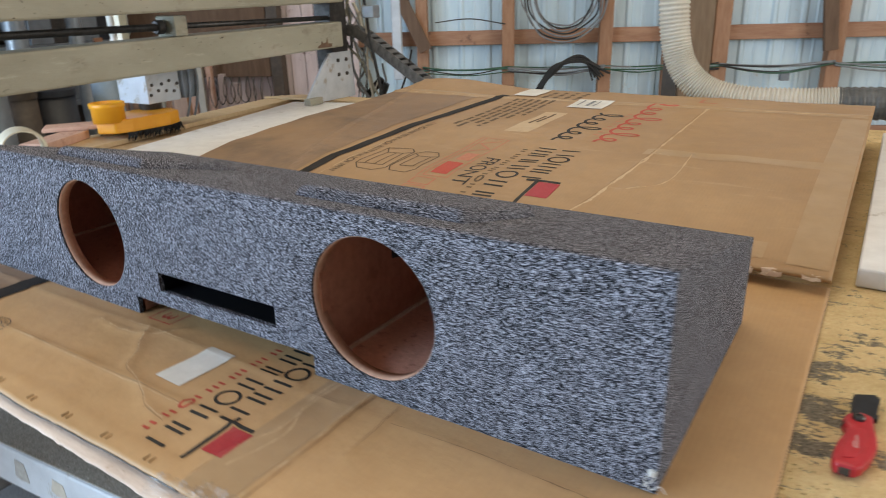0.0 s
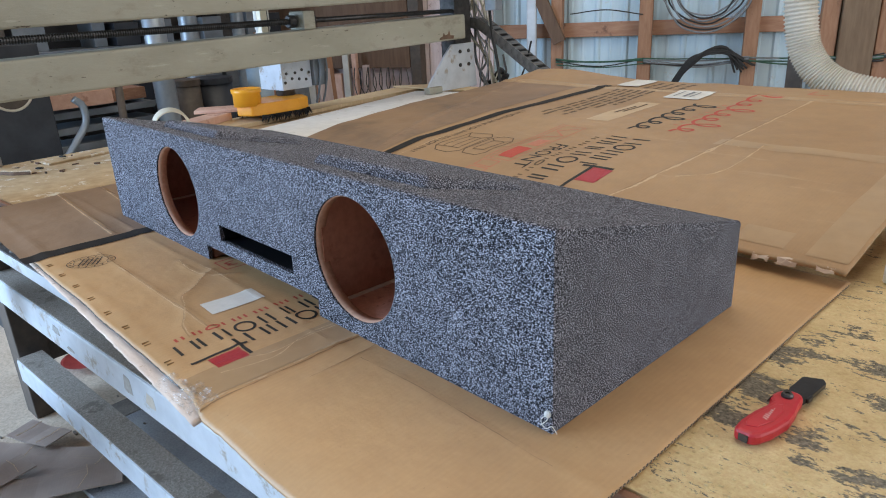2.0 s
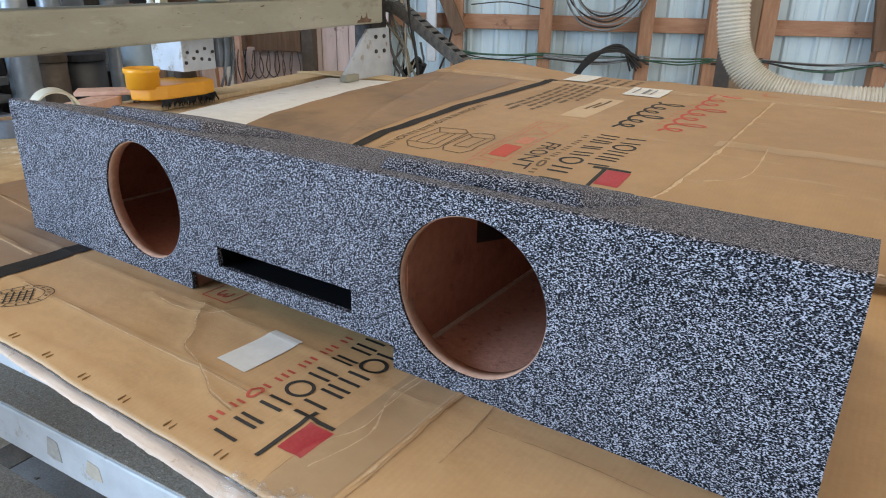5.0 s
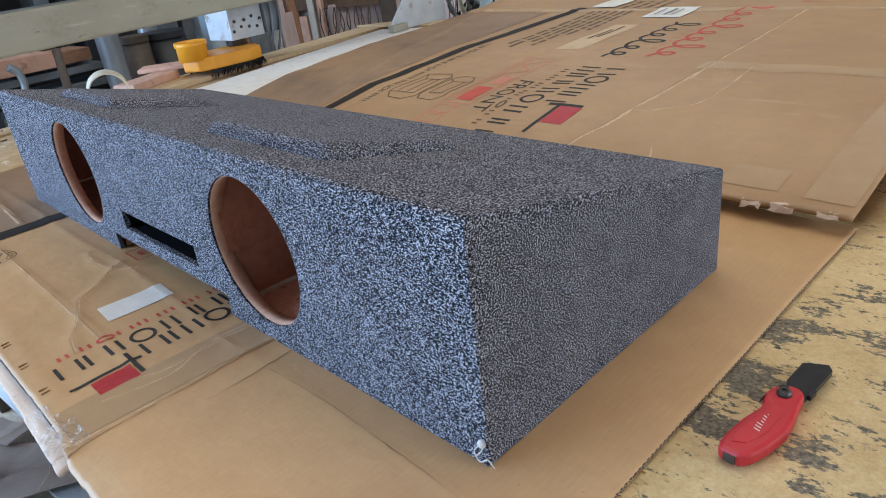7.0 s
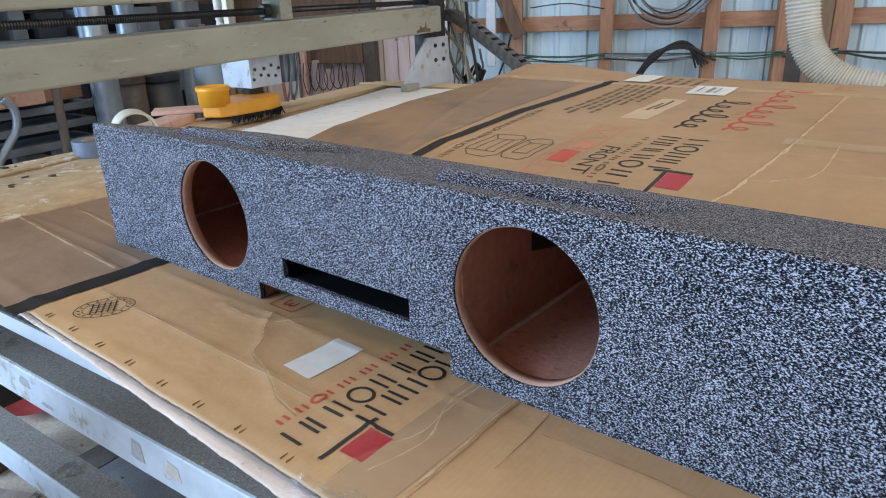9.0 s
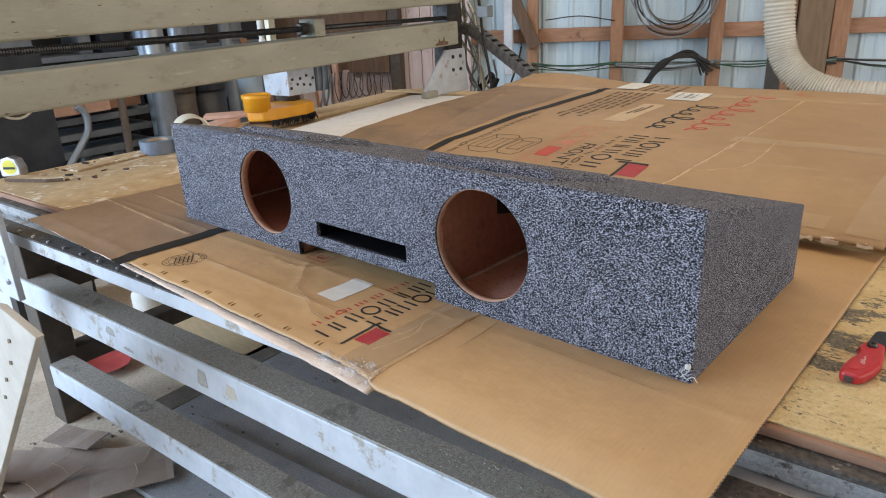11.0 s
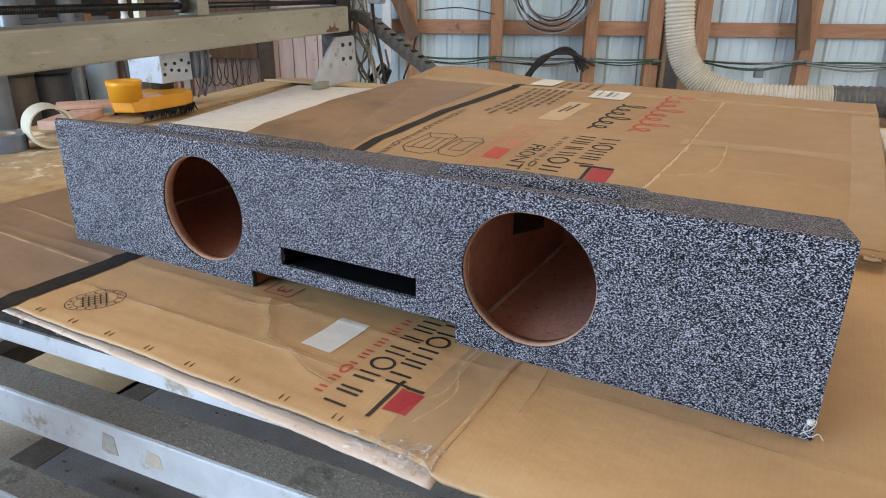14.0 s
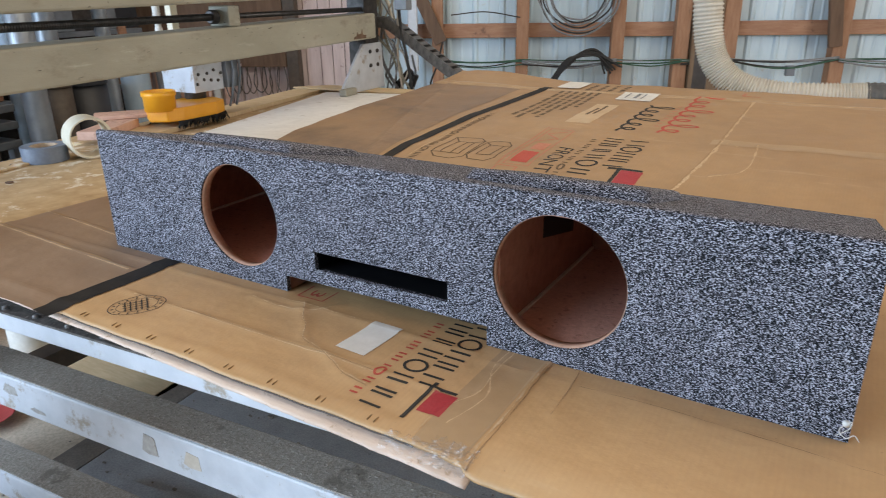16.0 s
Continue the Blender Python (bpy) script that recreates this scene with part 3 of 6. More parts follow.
for x, z0 in ((X0 + 0.019, ZT + 0.018), (X1 - 0.033, ZT + 0.018), (-0.5625, ZT + 0.001), (-0.9805, ZT + 0.001)):
    wedge = [(YF + 0.012, z0), (YB - 0.035, z0), (YB - 0.035, top_z(YB - 0.035) - 0.036), (YF + 0.03, top_z(YF + 0.03) - 0.036), (YF + 0.012, top_z(YF + 0.012) - 0.014)]
    part("divider", along_x(wedge, x, x + 0.014), MDF, speaker)
# no hole is cut: a thin plate carries the cutout's darkness as colour
part("cutout_shade", along_x([(0.79, 1.022), (0.93, 0.992), (0.93, 1.042), (0.79, 1.074)], -0.5484, -0.5476), BLACK_INSIDE, speaker, "near-black plate standing for a cutout near the top of the divider")
# near-black lining of the port
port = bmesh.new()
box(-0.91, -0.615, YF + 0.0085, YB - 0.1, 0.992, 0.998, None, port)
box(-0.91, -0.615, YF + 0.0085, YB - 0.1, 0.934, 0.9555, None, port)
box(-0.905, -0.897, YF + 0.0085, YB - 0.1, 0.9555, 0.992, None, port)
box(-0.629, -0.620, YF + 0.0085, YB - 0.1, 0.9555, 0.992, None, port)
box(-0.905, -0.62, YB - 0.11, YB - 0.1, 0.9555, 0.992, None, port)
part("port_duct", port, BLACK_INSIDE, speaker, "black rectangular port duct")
tunnel = bmesh.new()
box(-0.964, -0.5645, YF + 0.0085, YB - 0.02, 0.9325, 0.9335, None, tunnel)
part("underside_channel", tunnel, BLACK_INSIDE, speaker)


# a blob of glue and a loose thread at the lower corner
part("glue_blob", lathe([(0.001, -0.004), (0.004, -0.002), (0.0045, 0.001), (0.001, 0.004)], 10, pose(X1 - 0.006, YF - 0.001, 0.926, 70, 0, 20)), PAPER, speaker, "white glue blob", smooth=True)
part("loose_thread", tube(curve_points([(X1 - 0.006, YF - 0.002, 0.926), (X1 - 0.012, YF - 0.006, 0.918), (X1 - 0.004, YF - 0.008, 0.911), (X1 + 0.004, YF - 0.006, 0.916), (X1 + 0.01, YF - 0.004, 0.908)], 6), 0.0006, 5), PAPER, speaker)
part("loose_thread", tube(curve_points([(X1 - 0.006, YF - 0.002, 0.926), (X1 - 0.001, YF - 0.005, 0.932), (X1 - 0.003, YF - 0.006, 0.922), (X1 - 0.014, YF - 0.004, 0.909)], 6), 0.0006, 5), PAPER, speaker)


# ---- cardboard ----
def ridge(d, width, height):
    return height * math.exp(-(d / width) ** 2)


def fold(d, width, height):
    """A sharp crease."""
    return height * math.exp(-abs(d) / width)


def off_line(x, y, pts):
    """The distance from x, y to a bent line."""
    best = 1.0
    for (ax, ay), (bx, by) in zip(pts, pts[1:]):
        dx, dy = bx - ax, by - ay
        t = min(1.0, max(0.0, ((x - ax) * dx + (y - ay) * dy) / (dx * dx + dy * dy)))
        best = min(best, math.hypot(x - ax - t * dx, y - ay - t * dy))
    return best


CRUSH = [(-0.905, 0.597), (-0.872, 0.555), (-0.848, 0.535), (-0.822, 0.500), (-0.780, 0.485), (-0.743, 0.470), (-0.700, 0.448), (-0.655, 0.440)]
CRUSH_UP = [(-1.005, 0.573), (-0.945, 0.566), (-0.876, 0.578), (-0.845, 0.622)]
NEAR_FOLD = [(-0.459, 0.64), (-0.4605, 0.556), (-0.458, 0.47), (-0.460, 0.36)]
NEAR_FOLD_2 = [(-0.414, 0.63), (-0.410, 0.563), (-0.409, 0.50)]
NEAR_TAPE_LINE = [(-0.515, 0.64), (-0.517, 0.554), (-0.512, 0.50), (-0.536, 0.44), (-0.538, 0.38)]
BROWN_CREASES = ([(-1.83, 0.573), (-1.60, 0.561), (-1.31, 0.547)], [(-1.83, 0.692), (-1.55, 0.666), (-1.44, 0.656)])


def near_z(x, y):
    """The carton under the box: flat, with folds, wrinkles and a drooping free edge."""
    z = 0.9 - 0.014 * max(0.0, (0.42 - y) / 0.08) ** 2 * (1 if x > -0.46 else 0.15)
    wob = 0.006 * noise.noise((x * 4, 3.1, 0))
    if y < 0.68:
        if -0.57 < x < -0.37:
            z += fold(off_line(x, y, NEAR_FOLD), 0.006, 0.0032) + fold(off_line(x, y, NEAR_FOLD_2), 0.005, 0.0018) + fold(off_line(x, y, NEAR_TAPE_LINE), 0.005, 0.0018)
        if x < -0.56:
            z += fold(y - 0.477 - 0.4 * wob, 0.006, 0.0030) * (1 if x > -1.25 else 0) + fold(y - 0.590 - wob, 0.007, 0.0026) + ridge(y - 0.392 - wob, 0.012, 0.0018)
            if -1.05 < x < -0.6:
                z += fold(off_line(x, y, CRUSH), 0.010, 0.0032) + fold(off_line(x, y, CRUSH_UP), 0.006, 0.0032)
            z += 0.0034 * noise.noise((x * 13, y * 17, 3)) * max(0.0, (0.47 - y) / 0.1)
        else:
            z += fold(y - 0.580 - wob, 0.006, 0.0014)
        if x < -1.3:
            for line in BROWN_CREASES:
                z += fold(off_line(x, y, line), 0.006, 0.0035)
    return z + 0.0018 * noise.noise((x * 5, y * 5, 0)) + 0.0006 * noise.noise((x * 22, y * 22, 7))


FAR_FOLD = [(-0.500, 1.27), (-0.497, 1.362), (-0.473, 1.44), (-0.460, 1.563), (-0.447, 1.803), (-0.448, 2.044), (-0.446, 2.40)]
FAR_CREASE = [(-0.421, 1.508), (-0.370, 1.551), (-0.350, 1.60), (-0.345, 1.666), (-0.352, 1.823)]


def far_z(x, y):
    """The far carton climbs from the bed over what lies beneath it, buckled and creased."""
    z = float(np.interp(y, (1.25, 1.5, 1.9, 2.4, 2.7), (0.925, 0.972, 1.0, 1.024, 1.03)))
    wob = 0.01 * noise.noise((x * 3, y * 3, 9))
    if -0.6 < x < -0.25:
        z += fold(off_line(x, y, FAR_FOLD), 0.010, 0.0035) + fold(off_line(x, y, FAR_CREASE), 0.012, 0.004)
    z += 0.005 * noise.noise((x * 3, y * 3, 5)) + 0.0022 * noise.noise((x * 11, y * 11, 5))
    z += fold(y - 2.43 - wob, 0.012, 0.005) - ridge(y - 1.825 - wob, 0.02, 0.0008) * (1 if x > -0.46 else 0)
    z += ridge(x + 1.52 + 0.3 * (y - 1.9) + wob, 0.015, 0.004) * (1 if x < -1.33 else 0)
    z += 0.03 * max(0.0, (y - 2.4) / 0.25) * math.exp(-((x + 1.6) / 0.25) ** 2)
    return z


def near_front(x):
    """The free front edge of the near carton."""
    return float(np.interp(x, (-0.50, -0.44), (0.367, 0.355))) + 0.0025 * noise.noise((x * 9, 0, 0)) + 0.0012 * noise.noise((x * 70, 0, 1))


class Sheet:
    """A height function read on a grid, so that what lies on the sheet lies on its faces."""

    def __init__(self, x0, x1, y0, y1, zf, step):
        self.x0, self.x1, self.y0, self.y1 = x0, x1, y0, y1
        self.nx, self.ny = round((x1 - x0) / step), round((y1 - y0(x0)) / step)
        self.z = []
        for j in range(self.ny + 1):
            row = []
            for i in range(self.nx + 1):
                p = self.at(i, j)
                row.append(zf(p[0], p[1]))
            self.z.append(row)

    def at(self, i, j):
        x = self.x0 + (self.x1 - self.x0) * i / self.nx
        return x, self.y0(x) + (self.y1 - self.y0(x)) * j / self.ny

    def __call__(self, x, y):
        u = min(self.nx - 1e-6, max(0.0, (x - self.x0) / (self.x1 - self.x0) * self.nx))
        v = min(self.ny - 1e-6, max(0.0, (y - self.y0(x)) / (self.y1 - self.y0(x)) * self.ny))
        i, j = int(u), int(v)
        u, v = u - i, v - j
        a, b = self.z[j], self.z[j + 1]
        return (a[i] * (1 - u) + a[i + 1] * u) * (1 - v) + (b[i] * (1 - u) + b[i + 1] * u) * v

    def mesh(self, thick):
        bm = bmesh.new()
        layers = []
        for dz in (0, -thick):
            layers.append([bm.verts.new((*self.at(i, j), self.z[j][i] + dz)) for j in range(self.ny + 1) for i in range(self.nx + 1)])
        nx, ny = self.nx, self.ny
        for k, vs in enumerate(layers):
            for f in grid_faces(nx, ny):
                bm.faces.new([vs[q] for q in (f if k == 0 else f[::-1])])
        a, b = layers
        rim = [i for i in range(nx + 1)] + [j * (nx + 1) + nx for j in range(1, ny + 1)] + [ny * (nx + 1) + i for i in range(nx - 1, -1, -1)] + [j * (nx + 1) for j in range(ny - 1, 0, -1)]
        for p, q in zip(rim, rim[1:] + rim[:1]):
            bm.faces.new((a[q], a[p], b[p], b[q]))
        return bm


def drape(x0, x1, y0, y1, zf, step=0.03, lift=0.0, thick=0.0, bm=None, m=None):
    """A sheet over a height function; thick gives it a lower side."""
    bm = bm or bmesh.new()
    nx, ny = max(1, round((x1 - x0) / step)), max(1, round((y1 - y0) / step))
    layers = []
    for dz in ((lift,) if not thick else (lift, lift - thick)):
        vs = []
        for j in range(ny + 1):
            for i in range(nx + 1):
                p = Vector((x0 + (x1 - x0) * i / nx, y0 + (y1 - y0) * j / ny, 0))
                if m is not None:
                    p = m @ p
                vs.append(bm.verts.new((p.x, p.y, zf(p.x, p.y) + dz)))
        layers.append(vs)
    for k, vs in enumerate(layers):
        for f in grid_faces(nx, ny):
            bm.faces.new([vs[q] for q in (f if k == 0 else f[::-1])])
    if thick:
        a, b = layers
        rim = [i for i in range(nx + 1)] + [j * (nx + 1) + nx for j in range(1, ny + 1)] + [ny * (nx + 1) + i for i in range(nx - 1, -1, -1)] + [j * (nx + 1) for j in range(ny - 1, 0, -1)]
        for p, q in zip(rim, rim[1:] + rim[:1]):
            bm.faces.new((a[q], a[p], b[p], b[q]))
    return bm


near_s = Sheet(-1.83, 0.02, near_front, 1.30, near_z, 0.0065)
far_s = Sheet(-1.75, 0.02, lambda x: 1.262 + 0.003 * noise.noise((x * 12, 4, 0)), 2.66, far_z, 0.011)
front_sheet = part("cardboard_sheet", near_s.mesh(0.0045), CARD, smooth=True)
tagged(front_sheet, "flattened brown printed furniture carton under the speaker box", "cardboard")
back_sheet = part("cardboard_sheet", far_s.mesh(0.006), CARD_FAR, smooth=True)
tagged(back_sheet, "worn flattened printed furniture carton on the machine bed", "cardboard")


def crease(pts, zf, mat, parent, width, seed, lift=0.0006, name="crease"):
    """A line along a fold, of uneven width: rubbed pale, with gaps where the board is not worn, or dark for the painted
    shade of the fold.
    """
    rnd = random.Random(seed)
    line = curve_points([Vector((x, y, 0)) for x, y in pts], 14)
    bm = bmesh.new()
    prev = None
    for k, p in enumerate(line):
        q = line[min(k + 1, len(line) - 1)] - line[max(k - 1, 0)]
        side_ = Vector((-q.y, q.x, 0)).normalized()
        n = noise.noise((p.x * 30 + seed, p.y * 30, 0))
        w = width * max(0.12, 0.55 + 0.9 * n + rnd.uniform(-0.15, 0.15)) / 2
        c = p + side_ * (0.0012 * noise.noise((p.x * 60, p.y * 60, seed)))
        pair = [bm.verts.new((e.x, e.y, zf(e.x, e.y) + lift)) for e in (c - side_ * w, c + side_ * w)]
        if prev:
            bm.faces.new((prev[0], pair[0], pair[1], prev[1]))
        prev = pair
    bmesh.ops.recalc_face_normals(bm, faces=bm.faces)
    if sum(f.normal.z for f in bm.faces) < 0:
        bmesh.ops.reverse_faces(bm, faces=bm.faces)
    return tagged(part(name, bm, mat, parent), kind="stuff")


def decal(name, x0, x1, y0, y1, zf, mat, parent, lift=0.0016, step=0.012, label="", m=None):
    return part(name, drape(x0, x1, y0, y1, zf, min(step, 0.004), 0.00025 + lift * 0.3, 0, None, m), mat, parent, label)


def flat_line(bm, pts, width, zf, lift=0.0007):
    """A flat printed line of even width along a bent line, laid on the sheet."""
    prev = None
    for k, p in enumerate(pts):
        d = (pts[min(k + 1, len(pts) - 1)] - pts[max(k - 1, 0)]).normalized()
        side_ = Vector((-d.y, d.x)) * width / 2
        pair = [bm.verts.new((e.x, e.y, zf(e.x, e.y) + lift)) for e in (p - side_, p + side_)]
        if prev:
            bm.faces.new((prev[0], pair[0], pair[1], prev[1]))
        prev = pair


def between(p, q, step=0.004):
    p, q = Vector(p), Vector(q)
    n = max(1, round((q - p).length / step))
    return [p.lerp(q, k / n) for k in range(n + 1)]


def up_facing(bm):
    for f in bm.faces:
        f.normal_update()
        if f.normal.z < 0:
            f.normal_flip()


def word_bars(x0, x1, y0, y1, marks, zf, mat, parent, stroke=0.2, name="printed_word"):
    """A printed name as plain shapes that run from y0 down to y1 with their foot at x0: a digit stands for that many upright bars, o for a ring. A number is a count of single bars."""
    bm = bmesh.new()
    if isinstance(marks, int):
        marks = "1" * marks
        wide = {"1": 1.0}
    else:
        wide = {"1": 0.55, "2": 1.0, "3": 1.3, "o": 1.15}
    pitch = (y1 - y0) / sum(wide[c] for c in marks)
    wid = abs(pitch) * stroke
    y = y0
    for c in marks:
        a, b = y + pitch * 0.14 * wide[c], y + pitch * 0.86 * wide[c]
        if c == "o":
            mid_, half = ((x0 + x1) / 2, (a + b) / 2), ((x1 - x0) / 2, (b - a) / 2)
            flat_line(bm, [Vector((mid_[0] + half[0] * math.cos(q * math.pi / 12), mid_[1] + half[1] * math.sin(q * math.pi / 12))) for q in range(25)], wid, zf)
        else:
            n = int(c)
            for k in range(n):
                u = (a + b) / 2 if n == 1 else a + (b - a) * k / (n - 1)
                flat_line(bm, between((x0, u), (x1, u)), wid, zf)
        y += pitch * wide[c]
    up_facing(bm)
    return tagged(part(name, bm, mat, parent), kind="stuff")


def scrawl(x0, x1, y0, y1, loops, width, zf, mat, parent):
    """A flowing brand mark as one plain looping line from y0 down to y1."""
    bm = bmesh.new()
    n = loops * 18
    pitch = (y1 - y0) / loops
    pts = []
    for k in range(n + 1):
        t = 2 * math.pi * loops * k / n
        tall = 1.0 if int(k / 18) % 3 == 0 else 0.55
        pts.append(Vector((x0 + (x1 - x0) * tall * (0.5 - 0.5 * math.cos(t)), y0 + (y1 - y0) * k / n + 0.42 * pitch * math.sin(t))))
    flat_line(bm, pts, width, zf)
    up_facing(bm)
    return part("printed_mark", bm, mat, parent)


def drawn(pts, width, zf, mat, parent):
    bm = bmesh.new()
    for p, q in zip(pts, pts[1:]):
        flat_line(bm, between(p, q), width, zf)
    up_facing(bm)
    return part("printed_line", bm, mat, parent)


def lettering(text, x0, height, y0, y1, zf, mat, parent, lift=0.0014):
    """Real letters that run from y0 down to y1, with their feet at x0."""
    cu = bpy.data.curves.new("lettering", 'FONT')
    cu.body, cu.size = text, 1.0
    ob = bpy.data.objects.new("lettering_source", cu)
    scene.collection.objects.link(ob)
    me = bpy.data.meshes.new_from_object(ob.evaluated_get(bpy.context.evaluated_depsgraph_get()))
    bpy.data.objects.remove(ob)
    xs = [v.co.x for v in me.vertices]
    ys = [v.co.y for v in me.vertices]
    for v in me.vertices:
        p = (v.co.x - min(xs)) / (max(xs) - min(xs))
        q = (v.co.y - min(ys)) / (max(ys) - min(ys))
        x, y = x0 + height * q, y0 + (y1 - y0) * p
        v.co = (x, y, zf(x, y) + 0.0007)
    out = new("lettering", me)
    me.materials.append(mat)
    out.parent = parent
    return out


def ellipse_band(cx, cy, a, b, turn, width, zf, mat, parent, name="printed_ring"):
    bm = bmesh.new()
    m = pose(cx, cy, 0, 0, 0, turn)
    ra, rb = [], []
    for k in range(40):
        t = 2 * math.pi * k / 40
        for lst, d in ((ra, 0), (rb, -width)):
            p = m @ Vector(((a + d) * math.cos(t), (b + d) * math.sin(t), 0))
            lst.append(bm.verts.new((p.x, p.y, zf(p.x, p.y) + 0.0007)))
    for k in range(40):
        bm.faces.new((ra[k], ra[(k + 1) % 40], rb[(k + 1) % 40], rb[k]))
    return part(name, bm, mat, parent)


# prints on the near carton
F, N = front_sheet, near_s
decal("black_tape", -1.299, -1.252, 0.346, 0.66, N, BLACK_TAPE, F, 0.0036, 0.009, label="black tape strip")
word_bars(-0.602, -0.568, 0.668, 0.497, "2o32", N, INK, F, 0.13)
word_bars(-0.640, -0.606, 0.680, 0.400, "3221o122", N, INK, F, 0.13)
word_bars(-0.665, -0.652, 0.650, 0.410, "12121212o121", N, INK_RED, F, 0.16)
decal("printed_bar", -0.5745, -0.5685, 0.402, 0.492, N, INK, F, 0.0016)
decal("printed_bar", -0.594, -0.534, 0.4765, 0.4825, N, INK, F, 0.0020)
decal("printed_block", -0.564, -0.529, 0.424, 0.474, N, INK_BOXRED, F, 0.0018)
decal("paper_label", -0.028, 0.028, -0.0485, 0.0485, N, PAPER, F, 0.0022, label="blank white paper sticker", m=pose(-0.730, 0.550, 0, 0, 0, -3))
ellipse_band(-1.156, 0.448, 0.048, 0.037, 55, 0.0016, N, INK, F)
ellipse_band(-1.156, 0.448, 0.035, 0.025, 55, 0.0012, N, INK, F)
for k in range(5):
    decal("printed_bar", -0.021 + 0.009 * k, -0.0185 + 0.009 * k, -0.02, 0.02, N, INK, F, 0.0014, m=pose(-1.156, 0.448, 0, 0, 0, 55))
for k in range(4):
    decal("printed_bar", -0.024, 0.020, -0.0145 + 0.009 * k, -0.0128 + 0.009 * k, N, INK, F, 0.0014, m=pose(-1.156, 0.448, 0, 0, 0, 55))
for a in range(16):
    t = 2 * math.pi * a / 16
    p = pose(-1.156, 0.448, 0, 0, 0, 55) @ Vector((0.0405 * math.cos(t), 0.030 * math.sin(t), 0))
    decal("printed_bar", -0.0024, 0.0024, -0.0015, 0.0015, N, INK, F, 0.0014, m=pose(p.x, p.y, 0, 0, 0, 55 + math.degrees(t)))
for x0, x1, y0, y1 in ((-0.941, -0.883, 0.616, 0.6185), (-0.941, -0.9385, 0.616, 0.662), (-0.8855, -0.883, 0.616, 0.662)):
    decal("printed_bar", x0, x1, y0, y1, N, INK_RED, F)
decal("brown_panel", -1.828, -1.298, 0.348, 1.29, N, CARD_BROWN, F, 0.0024, 0.009, label="darker brown flap of the carton")
lettering("3", -0.925, 0.026, 0.650, 0.628, N, INK_RED, F)
for x in (-1.204, -1.119, -1.031, -0.943, -0.859, -0.773, -0.686, -0.601):
    for d in (-0.0055, 0.0045):
        bm = box(x + d, x + d + 0.0010, 0.3765, 0.3870, near_s(x, 0.382) - 0.001, near_s(x, 0.382) + 0.0016)
        part("staple", bm, BRASS_WIRE, F)
for x0, x1, y0, y1 in ((-0.536, -0.463, 0.372, 0.64),):
    decal("packing_tape", x0, x1, y0, y1, N, TAPE, F, 0.0009, label="shiny brown packing tape")


def under_board():
    """The lower ply of the carton, torn and standing out past the top one."""
    bm = bmesh.new()
    rows_ = []
    n = 150
    for k in range(n + 1):
        x = -1.82 + 1.372 * k / n
        w = float(np.interp(x, (-1.8, -1.2, -0.9, -0.6, -0.46), (0.004, 0.006, 0.011, 0.017, 0.022)))
        y = 0.3665 - w + 0.0022 * noise.noise((x * 24, 2, 0)) + 0.0015 * noise.noise((x * 90, 2, 0))
        top = 0.8905 - 0.0015 * noise.noise((x * 16, 5, 0))
        drop = float(np.interp(x, (-1.2, -0.46), (0.001, 0.005)))
        rows_.append([bm.verts.new(c) for c in ((x, 0.47, 0.8915), (x, 0.372, top), (x, y + 0.003, top - drop), (x, y, top - drop - 0.002), (x, y + 0.002, top - drop - 0.0055), (x, 0.372, top - 0.006), (x, 0.47, 0.885))])
    for a, b in zip(rows_, rows_[1:]):
        for i in range(7):
            bm.faces.new((a[i], a[(i + 1) % 7], b[(i + 1) % 7], b[i]))
    for r in (rows_[0], rows_[-1]):
        bm.faces.new(r)
    bmesh.ops.recalc_face_normals(bm, faces=bm.faces)
    return bm


part("torn_edge", under_board(), TORN_BOARD, F, "pale torn lower ply of the carton", smooth=True)
# a dark tube takes the place of the shadow under the top ply
part("ply_shade", tube([Vector((x / 100, near_front(x / 100) - 0.0006, near_s(x / 100, near_front(x / 100)) - 0.0042)) for x in range(-125, -52, 2)], 0.0012, 6), LEG_AND_GAP_BROWN, F, "dark tube standing for the shade between the plies of the carton")
crease(NEAR_FOLD, N, CREASE_PALE, F, 0.0040, 5)
crease([(x + 0.005, y) for x, y in NEAR_FOLD], N, CREASE_SHADE, F, 0.0022, 6)
crease(NEAR_FOLD_2, N, CREASE_SHADE, F, 0.0022, 7)
crease(NEAR_TAPE_LINE, N, CREASE_PALE, F, 0.0022, 8)
crease(CRUSH, N, CREASE_PALE, F, 0.0026, 9)
crease([(x + 0.004, y - 0.004) for x, y in CRUSH], N, CREASE_SHADE, F, 0.0018, 10)
crease(CRUSH_UP, N, CREASE_PALE, F, 0.0020, 11)
crease([(-1.20, 0.478), (-1.0, 0.477), (-0.84, 0.476), (-0.665, 0.474)], N, CREASE_SHADE, F, 0.0020, 12)
crease([(-1.20, 0.475), (-1.0, 0.474), (-0.84, 0.473), (-0.665, 0.471)], N, CREASE_PALE, F, 0.0020, 13)
crease([(-1.24, 0.589), (-1.1, 0.588), (-0.95, 0.592), (-0.73, 0.594)], N, CREASE_PALE, F, 0.0022, 14)
crease([(-0.40, 0.580), (-0.29, 0.583), (-0.187, 0.580), (-0.05, 0.574)], N, CREASE_SHADE, F, 0.0015, 15)


for k, line in enumerate(BROWN_CREASES):
    crease(line, lambda x, y: near_s(x, y) + 0.0012, CREASE_SHADE, F, 0.0050, 40 + k)
    crease([(x, y - 0.006) for x, y in line], lambda x, y: near_s(x, y) + 0.0012, CREASE_PALE, F, 0.0040, 44 + k)
crease([(-0.52, 0.66), (-0.525, 0.57), (-0.50, 0.50), (-0.515, 0.42)], N, CREASE_PALE, F, 0.003, 72)


